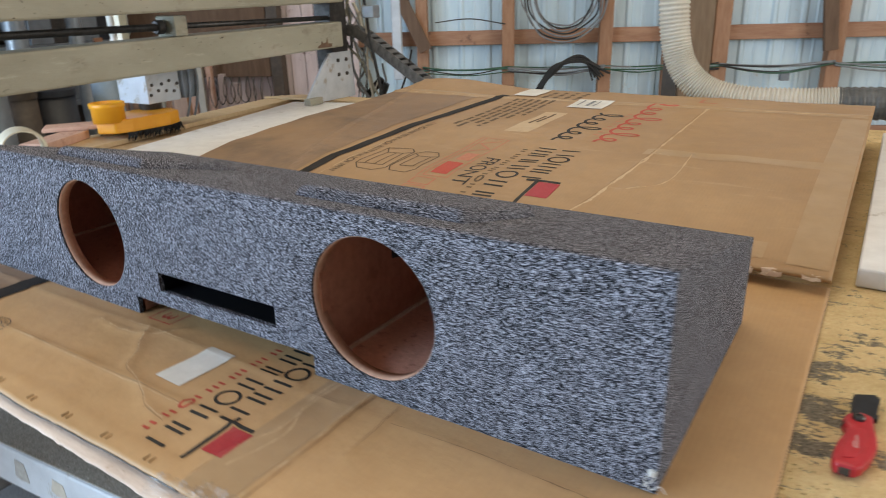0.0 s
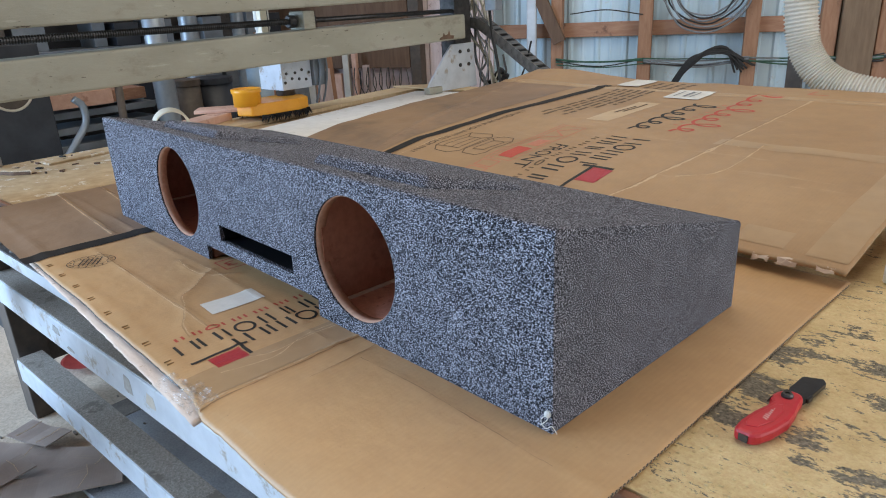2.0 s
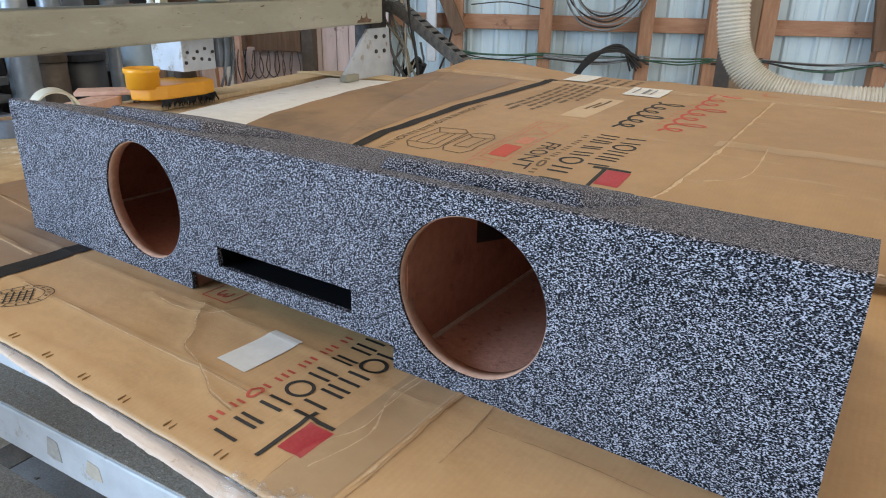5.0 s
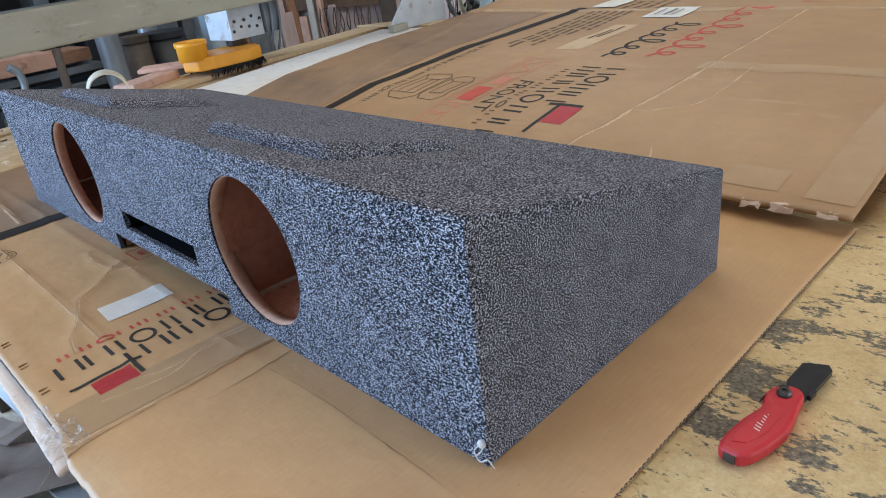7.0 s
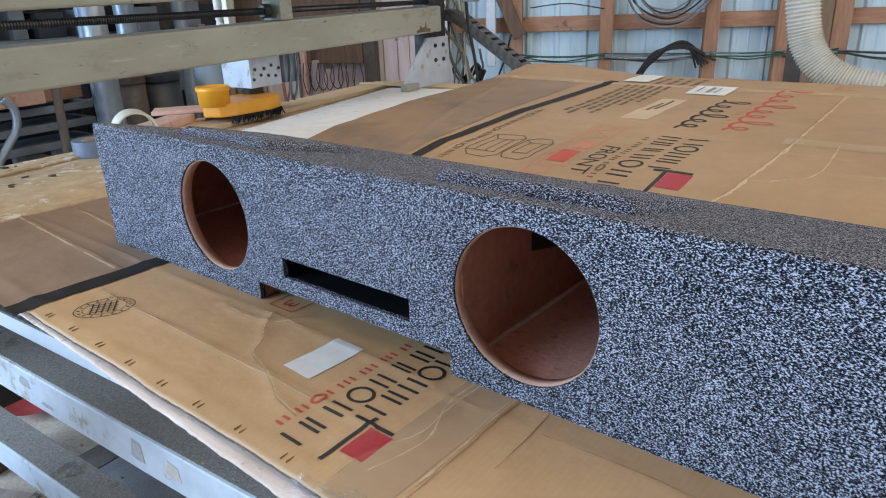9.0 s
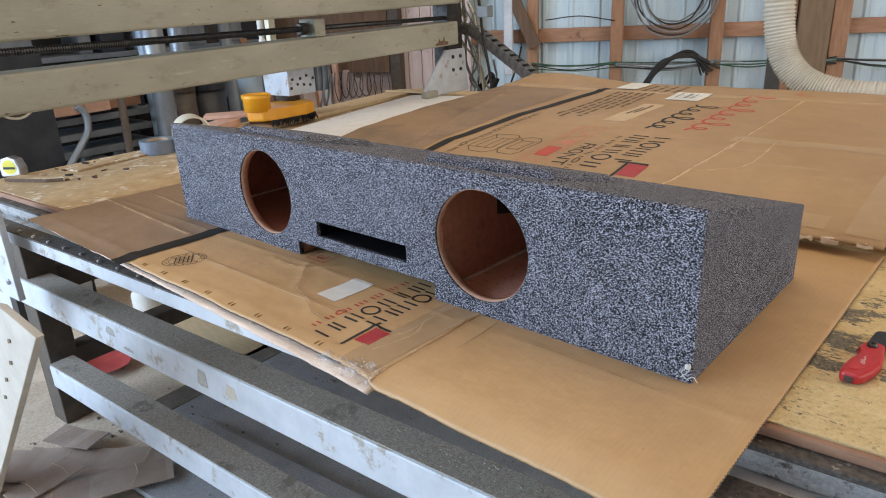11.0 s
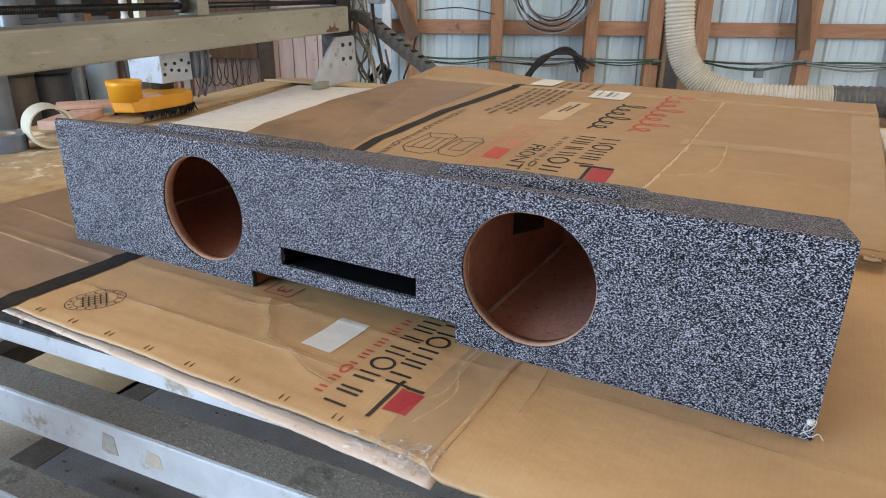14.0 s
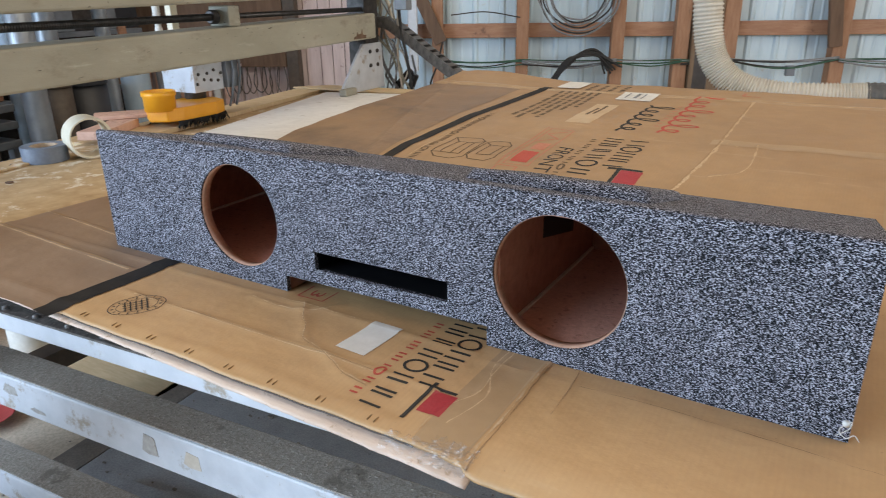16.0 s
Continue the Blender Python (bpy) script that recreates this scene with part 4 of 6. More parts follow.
def flute_edge(x, y0, y1):
    """The wavy paper core that shows between the two faces of the board along its cut side."""
    bm = bmesh.new()
    n = round((y1 - y0) / 0.0012)
    prev = None
    for k in range(n + 1):
        y = y0 + (y1 - y0) * k / n
        z = near_s(x - 0.001, y) - 0.00225 + 0.0017 * math.sin(2 * math.pi * y / 0.0075)
        row = [bm.verts.new((x + dx, y, z + dz)) for dx, dz in ((-0.0005, 0.0003), (0.0007, 0.0003), (0.0007, -0.0003), (-0.0005, -0.0003))]
        if prev:
            for q in range(4):
                bm.faces.new((prev[q], prev[(q + 1) % 4], row[(q + 1) % 4], row[q]))
        prev = row
    return bm


part("flute_core", flute_edge(near_s.x1, 0.36, 1.29), CARD_EDGE, F, "wavy core in the cut edge of the carton")
# solid dark boxes give the flute hollows their shade
gap = bmesh.new()
for k in range(124):
    y = 0.362 + 0.0075 * k
    z = near_s(near_s.x1, y) - 0.0022
    box(near_s.x1 - 0.001, near_s.x1 + 0.0006, y, y + 0.0042, z - 0.0016, z + 0.0016, None, gap)
tagged(part("flute_shade", gap, LEG_AND_GAP_BROWN, F), kind="stuff")


def crumple(cx, cy, cz, sx, sy, seed, n=7, high=0.010):
    rnd = random.Random(seed)
    bm = bmesh.new()
    vs = [bm.verts.new((cx + sx * (i / n - 0.5) + rnd.uniform(-0.3, 0.3) * sx / n, cy + sy * (j / n - 0.5) + rnd.uniform(-0.3, 0.3) * sy / n, cz + rnd.uniform(-0.2, 1.0) * high - 0.02 * max(0, 0.35 - j / n))) for j in range(n + 1) for i in range(n + 1)]
    for a, b, c, d in grid_faces(n, n):
        bm.faces.new((vs[a], vs[b], vs[c]))
        bm.faces.new((vs[a], vs[c], vs[d]))
    return bm


part("tape_scrap", crumple(-0.478, 0.366, 0.901, 0.060, 0.044, 3, 15, 0.009), CLEAR_TAPE, F, "crumpled clear tape hanging off the corner")
part("tape_scrap", crumple(-0.525, 0.362, 0.898, 0.090, 0.030, 8, 16, 0.005), CLEAR_TAPE, F, "clear tape folded over the edge")

# prints on the far carton
B, Z = back_sheet, far_s
decal("black_tape", -0.018, 0.018, 0, 1.215, Z, BLACK_TAPE, B, 0.0045, 0.014, label="long black tape strip", m=pose(-1.303, 1.265, 0, 0, 0, -3.0))
word_bars(-0.685, -0.632, 1.765, 1.500, "2o32", Z, INK, B, 0.13)
word_bars(-0.757, -0.704, 1.770, 1.335, "3221o122", Z, INK, B, 0.13)
word_bars(-0.792, -0.777, 1.74, 1.36, "12121212o121", Z, INK_FADED, B, 0.16)
decal("printed_bar", -0.640, -0.630, 1.36, 1.50, Z, INK, B, 0.0016)
decal("printed_bar", -0.665, -0.575, 1.488, 1.499, Z, INK, B, 0.002)
decal("printed_block", -0.628, -0.572, 1.405, 1.486, Z, INK_BOXRED, B, 0.0018)
lettering("FRONT", -0.850, 0.045, 1.625, 1.425, Z, INK, B)
scrawl(-0.640, -0.545, 2.47, 1.87, 8, 0.010, Z, INK_RED, B)
word_bars(-0.670, -0.655, 2.28, 1.93, 9, Z, INK_PINK, B, 0.25)
scrawl(-0.760, -0.675, 2.26, 1.85, 6, 0.010, Z, INK, B)
decal("printed_block", -0.935, -0.885, 1.470, 1.560, Z, INK_RED, B, 0.0014)
decal("printed_block", -0.925, -0.882, 1.580, 1.645, Z, INK_PINK, B, 0.0014)
drawn([(-0.945, 1.45), (-0.945, 1.80), (-0.872, 1.80), (-0.872, 1.45), (-0.945, 1.45)], 0.004, Z, INK_PINK, B)
drawn([(-0.960, 1.44), (-0.960, 1.81)], 0.004, Z, INK_PINK, B)
drawn([(-0.945, 1.66), (-0.885, 1.70), (-0.935, 1.74), (-0.885, 1.78)], 0.006, Z, INK_PINK, B)
for y in (1.435, 1.385):
    drawn([(-0.955, y), (-0.895, y), (-0.895, y - 0.04), (-0.955, y - 0.04), (-0.955, y)], 0.005, Z, INK_PINK, B)
word_bars(-1.232, -1.212, 1.93, 1.40, "212o1321221o2312112o213", Z, INK_FADED, B, 0.2)
# the line drawing of two couches
for pts in (((-1.165, 1.445), (-1.192, 1.475), (-1.187, 1.625), (-1.105, 1.635), (-1.082, 1.610), (-1.080, 1.465), (-1.110, 1.440), (-1.165, 1.445)), ((-1.165, 1.480), (-1.160, 1.585), (-1.105, 1.585), (-1.102, 1.480), (-1.165, 1.480)),
            ((-1.187, 1.625), (-1.160, 1.585)), ((-1.192, 1.475), (-1.165, 1.480)), ((-1.130, 1.480), (-1.128, 1.585)), ((-1.082, 1.610), (-1.105, 1.585)),
            ((-1.060, 1.455), (-1.075, 1.480), (-1.070, 1.600), (-1.050, 1.625), (-1.005, 1.620), (-0.985, 1.590), (-0.985, 1.475), (-1.005, 1.450), (-1.060, 1.455)), ((-1.050, 1.490), (-1.048, 1.580), (-1.005, 1.580), (-1.005, 1.490), (-1.050, 1.490)), ((-1.070, 1.600), (-1.048, 1.580)), ((-0.985, 1.590), (-1.005, 1.580))):
    drawn(pts, 0.0042, Z, INK_FADED, B)
random.seed(17)
for k in range(6):
    x = -1.150 + 0.030 * k
    y = 2.41
    while y > (1.94 if k < 4 else 2.12) + 0.02 * (k % 3):
        long_ = random.uniform(0.02, 0.075)
        drawn([(x, y), (x, y - long_)], 0.0145, Z, INK_FADED, B)
        y -= long_ + 0.012
for k in range(4):
    y = 2.61
    while y > 2.46:
        long_ = random.uniform(0.02, 0.05)
        drawn([(-1.075 + 0.045 * k, y), (-1.075 + 0.045 * k, y - long_)], 0.018, Z, INK_FADED, B)
        y -= long_ + 0.012
decal("paper_sticker", -0.945, -0.862, 1.900, 2.215, Z, PAPER_MUTED, B, 0.0013)
for x, ya, yb in ((-0.915, 2.15, 2.02), (-0.897, 2.19, 2.04)):
    drawn([(x, ya), (x, yb)], 0.010, lambda u, v: Z(u, v) + 0.0008, INK_FADED, B)
part("paper_label", drape(-0.908, -0.780, 2.31, 2.455, Z, 0.012, 0.0035, 0.0012), PAPER, B, "white shipping label with a lifted edge")
for x, w_ in ((-0.880, 0.006), (-0.845, 0.012), (-0.822, 0.005)):
    drawn([(x, 2.42), (x, 2.335)], w_, lambda u, v: Z(u, v) + 0.0045, GREY_WIRE, B)
part("paper_label", drape(-1.205, -1.110, 2.480, 2.63, Z, 0.012, 0.0050, 0.0012), PAPER, B, "white shipping label at the far flap")
drawn([(-0.50, 2.60), (-0.50, 2.52), (-0.44, 2.52)], 0.012, Z, INK_PINK, B)
decal("packing_tape", -0.475, -0.01, 1.795, 1.85, Z, TAPE, B, 0.0012, label="shiny brown packing tape")
decal("packing_tape", -1.74, 0.01, 2.40, 2.455, Z, TAPE, B, 0.0012)
decal("packing_tape", -0.185, -0.095, 1.298, 1.36, Z, TAPE, B, 0.0016)
decal("packing_tape", -0.055, 0.014, 1.29, 2.38, Z, TAPE, B, 0.0018)
decal("dark_panel", -1.747, -1.33, 1.266, 2.395, Z, CARD_DARK, B, 0.0028, 0.014, label="dirty dark half of the carton")
crease(FAR_FOLD, Z, CREASE_PALE, B, 0.012, 21)
crease([(x - 0.006, y) for x, y in FAR_FOLD], Z, CREASE_SHADE, B, 0.003, 22)
crease(FAR_CREASE, Z, CREASE_PALE, B, 0.006, 23)
crease([(-0.458, 1.825), (-0.44, 1.80), (-0.425, 1.815), (-0.40, 1.79)], Z, CREASE_PALE, B, 0.008, 24)
crease([(-1.70, 2.415), (-1.2, 2.42), (-0.7, 2.415), (-0.1, 2.42)], Z, CREASE_PALE, B, 0.007, 25)
crease([(-1.25, 1.30), (-1.235, 1.6), (-1.25, 2.0), (-1.28, 2.3)], Z, CREASE_PALE, B, 0.004, 26)
crease([(-0.36, 1.28), (-0.33, 1.33), (-0.345, 1.37)], Z, CREASE_PALE, B, 0.005, 27)
for k, (x, w) in enumerate(((-0.118, 0.030), (-0.073, 0.034), (-0.205, 0.022), (-0.010, 0.030), (-0.330, 0.020))):
    part("torn_flap", crumple(x, 1.262, far_s(x, 1.266) - 0.003, w, 0.013, 30 + k, 4, 0.005), TORN_BOARD, B)

# ---- the router table ----
table = thing("router_table", MACHINE, "large dusty white steel router table with wooden bed", "machine")


def plate_xy(outline, z0, z1):
    bm = bmesh.new()
    a = [bm.verts.new((x, y, z0)) for x, y in outline]
    b = [bm.verts.new((x, y, z1)) for x, y in outline]
    n = len(outline)
    bm.faces.new(a[::-1]), bm.faces.new(b)
    for i in range(n):
        bm.faces.new((a[i], a[(i + 1) % n], b[(i + 1) % n], b[i]))
    bmesh.ops.recalc_face_normals(bm, faces=bm.faces)
    return bm


part("bed", plate_xy([(-1.0, 0.605), (1.3, 0.605), (1.3, 3.0), (-1.0, 3.0)], 0.866, 0.893), SPOIL, table, "spoilboard under yellow sawdust with dark scars")
part("bed", plate_xy([(-2.46, 0.605), (-1.003, 0.605), (-1.003, 3.0), (-2.62, 3.0), (-2.62, 1.45), (-2.46, 1.45)], 0.866, 0.893), SPOIL_L, table, "worn plywood bed with flaked surface")
part("bed_edge", box(-2.46, 1.3, 0.592, 0.604, 0.876, 0.8915), WOOD_EDGE, table, bevel=0.003)
part("guide_rail", box(-2.25, 1.3, 0.572, 0.602, 0.8325, 0.866), DIRTY_STEEL, table, "dirty pale guide rail", bevel=0.003)
part("rail_cap", box(-2.25, 1.3, 0.568, 0.600, 0.8665, 0.8755), GRIMY, table, bevel=0.002)
part("front_rail", box(-2.25, 1.3, 0.501, 0.60, 0.790, 0.832), PAINT_WHITE, table, bevel=0.004)
strip = part("bolt_strip", box(-2.25, 1.3, 0.494, 0.545, 0.8325, 0.8375), GRIMY, table, bevel=0.001)
head = lathe([(0.0065, 0), (0.0065, 0.004), (0.004, 0.006)], 10)
bolt = part("bolt", head, STEEL, strip, smooth=False)
bolt.location = (-2.2, 0.507, 0.8375)
for k in range(1, 38):
    b2 = new("bolt", bolt.data)
    b2.parent = strip
    b2.location = (-2.2 + 0.0925 * k, 0.507, 0.8375)
mid = part("middle_rail", box(-2.75, 1.3, 0.59, 0.68, 0.483, 0.58), PAINT_WHITE, table, bevel=0.006)
part("dust_layer", box(-2.75, 1.3, 0.594, 0.676, 0.5805, 0.5835), DUST, mid, "grey sawdust on the rail", bevel=0.001)
low = part("lower_rail", box(-2.22, 1.3, 0.585, 0.675, 0.18, 0.265), PAINT_WHITE, table, bevel=0.006)
part("dust_layer", box(-2.22, 1.3, 0.589, 0.671, 0.2655, 0.2685), DUST, low, "grey sawdust on the rail", bevel=0.001)
random.seed(55)
bm = bmesh.new()
for k in range(2200):
    top_, lo, hi = random.choice(((0.5835, 0.597, 0.673), (0.2685, 0.592, 0.668)))
    u, v, q = random.uniform(-2.0, 0.9), random.uniform(lo, hi), random.uniform(0.0006, 0.0022)
    box(u, u + q * random.uniform(1, 3), v, v + q, top_ - 0.001, top_ + q * 0.7, None, bm)
tagged(part("rail_sawdust", bm, DUST, table), kind="stuff")
# marks of peeled tape on the middle rail
for u0, u1, z0, z1, mat in ((-1.717, -1.668, 0.53, 0.558, PEELED), (-1.627, -1.575, 0.503, 0.516, PEELED), (-1.257, -1.215, 0.510, 0.560, PEELED), (-1.139, -1.095, 0.515, 0.553, PEELED_TAN)):
    part("peeled_mark", prism([(u0, z0 + 0.006), (u0 + 0.4 * (u1 - u0), z0), (u1 + 0.004, z0 + 0.002), (u1, z1 - 0.004), (u0 + 0.3 * (u1 - u0), z1)], 0.0006, pose(0, 0.5893, 0)), mat, mid)
bm = bmesh.new()
for k in range(900):
    u, v, q = random.uniform(-0.05, 1.0), 0.606 + abs(random.gauss(0, 0.10)), random.uniform(0.0008, 0.0028)
    box(u, u + q * random.uniform(1, 2), v, v + q, 0.8925, 0.8935 + q * 0.6, None, bm)
tagged(part("sawdust", bm, SPOIL, table), kind="stuff")
bm = bmesh.new()
for k in range(420):
    u, v, q = random.uniform(-2.3, 0.9), random.uniform(0.30, 1.5), random.uniform(0.0015, 0.0055) * random.choice((1, 1, 1, 1.8))
    z = 0.013 if u > -1.98 and v > 0.72 else 0.0
    box(u, u + q * random.uniform(1, 2.5), v, v + q, z, z + q * 0.8, pose(0, 0, 0), bm)
crumbs = tagged(part("floor_crumbs", bm, FLOOR_STRIP), "dark crumbs of board scattered on the floor", "debris", kind="stuff")
crumbs.matrix_world = MACHINE
for u in (-2.36, 0.75):
    part("leg", box(u + 0.015, u + 0.115, 0.602, 0.70, 0.0, 0.764), LEG_AND_GAP_BROWN, table, bevel=0.004)
for u in (-2.36, 0.75):
    part("leg", box(u, u + 0.14, 2.75, 2.85, 0.0, 0.8), LEG_AND_GAP_BROWN, table, bevel=0.004)
part("cross_rail", box(-2.35, -2.26, 0.70, 2.75, 0.50, 0.58), LEG_AND_GAP_BROWN, table)
part("cross_rail", box(-2.34, -2.26, 0.70, 2.75, 0.2, 0.27), LEG_AND_GAP_BROWN, table)
part("side_board", box(-2.46, -2.26, 0.607, 0.622, 0.70, 0.862), WOOD_EDGE, table)
# raised plywood border and white strip of the bed
part("border_strip", plate_xy([(-2.44, 1.50), (-2.28, 1.50), (-2.44, 2.995), (-2.6, 2.995)], 0.894, 0.912), PLY, table, bevel=0.002)
part("border_strip", plate_xy([(-2.6, 2.86), (-1.7, 2.86), (-1.7, 2.995), (-2.44, 2.995)], 0.913, 0.922), PLY, table, bevel=0.002)
part("white_strip", plate_xy([(-2.06, 1.50), (-1.72, 1.50), (-1.86, 2.84), (-2.30, 2.75)], 0.894, 0.921), WHITE_BOARD, table, "white plastic-faced strip")
side_board = part("white_board", box(0.055, 0.75, 1.34, 2.75, 0.894, 0.93), WHITE_BOARD, None, bevel=0.004)
tagged(side_board, "flaking white painted board lying on the router bed", "board")

# ---- the gantry ----
gantry = thing("gantry", MACHINE, "cream-painted steel gantry with two beams and a ball screw", "machine")
RISE = pose(0, 1.7, 1.2, 1.0, 0, 0) @ pose(0, -1.7, -1.2)
part("beam", box(-2.25, -2.09, 0.42, 2.93, 1.161, 1.282, RISE), PAINT_BEIGE, gantry, bevel=0.008)
part("beam", box(-2.25, -2.07, 0.42, 2.93, 1.372, 1.50, RISE), PAINT_BEIGE, gantry, bevel=0.008)


def screw_line(v0, v1, r, pitch):
    """A threaded rod: rings that swell and shrink along v."""
    n = int((v1 - v0) / (pitch / 4))
    return tube([Vector((-2.16, v0 + (v1 - v0) * k / n, 1.322)) for k in range(n + 1)], lambda i: r * (1.0 if i % 4 < 2 else 0.78), 10)


part("ball_screw", screw_line(0.45, 1.885, 0.0135, 0.0085), STEEL_DARK, gantry, "oily threaded rod")
part("screw_shaft", tube([Vector((-2.16, 1.885, 1.322)), Vector((-2.16, 2.92, 1.322))], 0.011, 10), STEEL_DARK, gantry, smooth=True)
part("nut_block", box(-2.20, -2.10, 1.895, 1.955, 1.287, 1.362), PAINT_BEIGE, gantry, bevel=0.004)
part("nut", lathe([(0.022, 0), (0.026, 0.004), (0.026, 0.03), (0.02, 0.034)], 16, pose(-2.16, 1.855, 1.322, -90, 0, 0)), STEEL_DARK, gantry)
part("shaft_collar", lathe([(0.02, 0), (0.024, 0.006), (0.024, 0.035), (0.018, 0.04)], 16, pose(-2.16, 1.957, 1.322, -90, 0, 0)), STEEL_DARK, gantry)
end = part("gusset_plate", prism([(2.64, 0.925), (3.06, 0.922), (3.04, 1.155), (2.86, 1.155), (2.80, 1.10), (2.68, 0.975)], 0.014, pose(-2.13, 0, 0, 0, 0, 90)), PAINT_WHITE, gantry, "white gusset plate with four bolts", bevel=0.002)
part("gusset_foot", box(-2.14, -2.10, 2.64, 2.74, 0.923, 0.955), PAINT_BEIGE, gantry, bevel=0.003)
for v, z in ((2.92, 1.115), (2.99, 1.115), (2.92, 1.045), (2.99, 1.045)):
    part("bolt", lathe([(0.010, 0), (0.010, 0.006), (0.007, 0.009)], 10, pose(-2.129, v, z, 0, 90, 0)), STEEL_DARK, end)
part("end_post", box(-2.24, -2.14, 2.90, 3.03, 0.92, 1.8), STEEL_DARK, gantry)
near_plate = part("side_plate", box(-2.03, -1.865, 0.44, 0.458, 0.655, 1.5), PAINT_WHITE, gantry, "white steel side plate with bolts", bevel=0.002)
part("side_plate", box(-2.13, -2.0, 0.46, 0.475, 0.53, 0.72), PAINT_WHITE, gantry, bevel=0.002)
part("plate_arm", box(-2.12, -1.98, 0.459, 0.52, 1.155, 1.285), PAINT_BEIGE, gantry)
for u, z in ((-1.95, 0.86), (-1.95, 0.82), (-1.94, 0.90), (-1.99, 0.70), (-1.90, 0.71), (-1.95, 0.94)):
    part("bolt", lathe([(0.009, 0), (0.009, 0.005), (0.006, 0.008)], 8, pose(u, 0.4405, z, 90, 0, 0)), STEEL, near_plate)

part("rust_patch", prism([(2.72, 1.188), (2.83, 1.188), (2.835, 1.203), (2.805, 1.206), (2.797, 1.235), (2.787, 1.212), (2.765, 1.208), (2.755, 1.222), (2.745, 1.203), (2.725, 1.198)], 0.001, pose(-2.0895, 0, 0, 0, 0, 90)), BRACE_WOOD, gantry, "rusty stain at the beam end")
# router head with its dust shoe
headset = thing("cnc_router", MACHINE, "router head with an orange dust shoe and black bristles", "machine")
hp = part("mounting_plate", box(-2.56, -2.38, 1.945, 2.115, 1.015, 1.20), PAINT_WHITE, headset, "pale steel mounting box with bolts", bevel=0.003)
for k, (v, z) in enumerate(((1.96, 1.05), (2.0, 1.065), (2.04, 1.06), (2.08, 1.055), (2.02, 1.09), (2.06, 1.10), (1.97, 1.09), (2.1, 1.085))):
    part("bolt", lathe([(0.007, 0), (0.007, 0.004), (0.005, 0.006)], 8, pose(-2.379, v, z, 0, 90, 0)), STEEL_DARK, hp)
part("spindle_clamp", box(-2.66, -2.36, 1.84, 2.13, 1.201, 1.222), STEEL_DARK, headset, bevel=0.003)
for u, v, r in ((-2.60, 2.00, 0.016), (-2.45, 1.94, 0.021)):
    part("air_filter", lathe([(r, 1.2225), (r, 1.27), (r * 0.8, 1.275), (r * 0.8, 1.285), (r, 1.29), (r, 1.42), (r * 0.7, 1.44)], 20, pose(u, v, 0)), PAPER, headset, "white plastic filter cartridge", smooth=True)
part("connector_block", box(-2.40, -2.37, 1.865, 1.90, 1.2225, 1.385), CREAM, headset, bevel=0.002)
part("connector_block", box(-2.42, -2.39, 1.902, 1.918, 1.2225, 1.37), STEEL_DARK, headset, bevel=0.002)
part("side_bracket", plate_xy([(-2.40, 2.118), (-2.36, 2.118), (-2.36, 2.19), (-2.40, 2.19)], 1.02, 1.20), GREY_PAINT, headset, bevel=0.003)
for v in (2.135, 2.175):
    part("air_line", tube(curve_points([(-2.35, v, 1.22), (-2.345, v + 0.01, 1.10), (-2.35, v - 0.005, 1.0), (-2.36, v - 0.02, 0.94)], 6), 0.0055, 10), GREY_PAINT, headset, smooth=True)
part("spindle", lathe([(0.03, 0), (0.045, 0.01), (0.045, 0.10), (0.03, 0.11)], 24, pose(-2.44, 2.0, 0.975)), STEEL_DARK, headset, smooth=True)
SHOE = [(-2.31, 1.72), (-2.285, 1.78), (-2.28, 1.86), (-2.275, 1.95), (-2.30, 2.02), (-2.38, 2.05), (-2.46, 2.02), (-2.49, 1.95), (-2.48, 1.84), (-2.45, 1.74), (-2.38, 1.69)]
part("dust_shoe", plate_xy(SHOE, 0.935, 0.988), ORANGE, headset, "orange plastic dust shoe", bevel=0.006)
part("hose_port", lathe([(0.060, 0), (0.060, 0.055), (0.065, 0.058), (0.065, 0.075), (0.057, 0.075), (0.053, 0.01)], 32, pose(-2.36, 1.735, 0.978)), ORANGE, headset, "open round orange hose port", smooth=True)
bm = bmesh.new()
random.seed(9)
for k in range(len(SHOE)):
    a, b = Vector((*SHOE[k], 0)), Vector((*SHOE[(k + 1) % len(SHOE)], 0))
    for j in range(22):
        p = a.lerp(b, j / 22)
        if p.y < 1.76:
            continue
        q = p + Vector((random.uniform(-0.018, 0.018), random.uniform(-0.018, 0.018), 0))
        s_ = 0.0035
        v = [bm.verts.new((p.x - s_, p.y - s_, 0.937)), bm.verts.new((p.x + s_, p.y + s_, 0.937)), bm.verts.new((q.x + s_, q.y - s_, random.uniform(0.896, 0.915))), bm.verts.new((q.x - s_, q.y + s_, random.uniform(0.896, 0.915)))]
        bm.faces.new(v)
bristles = part("bristles", bm, BRISTLE, headset, "black bristle skirt")
tagged(bristles, kind="stuff")


# cable chain from the gantry end, link by link
chain = thing("cable_chain", MACHINE, "black jointed cable chain hanging from the gantry end", "cable chain")
def chain_link():
    bm = bmesh.new()
    for y in (-0.042, 0.034):
        box(-0.030, 0.030, y, y + 0.008, -0.026, 0.026, None, bm)
    box(-0.013, 0.013, -0.034, 0.034, 0.021, 0.0265, None, bm)
    box(-0.013, 0.013, -0.034, 0.034, -0.0265, -0.021, None, bm)
    return bm


first = part("link", chain_link(), CHAIN, chain, bevel=0.0)
LINE = curve_points([(-2.16, 3.09, 1.255), (-2.08, 3.09, 1.235), (-1.90, 3.10, 1.115), (-1.70, 3.10, 0.985), (-1.5, 3.10, 0.86)], 5)
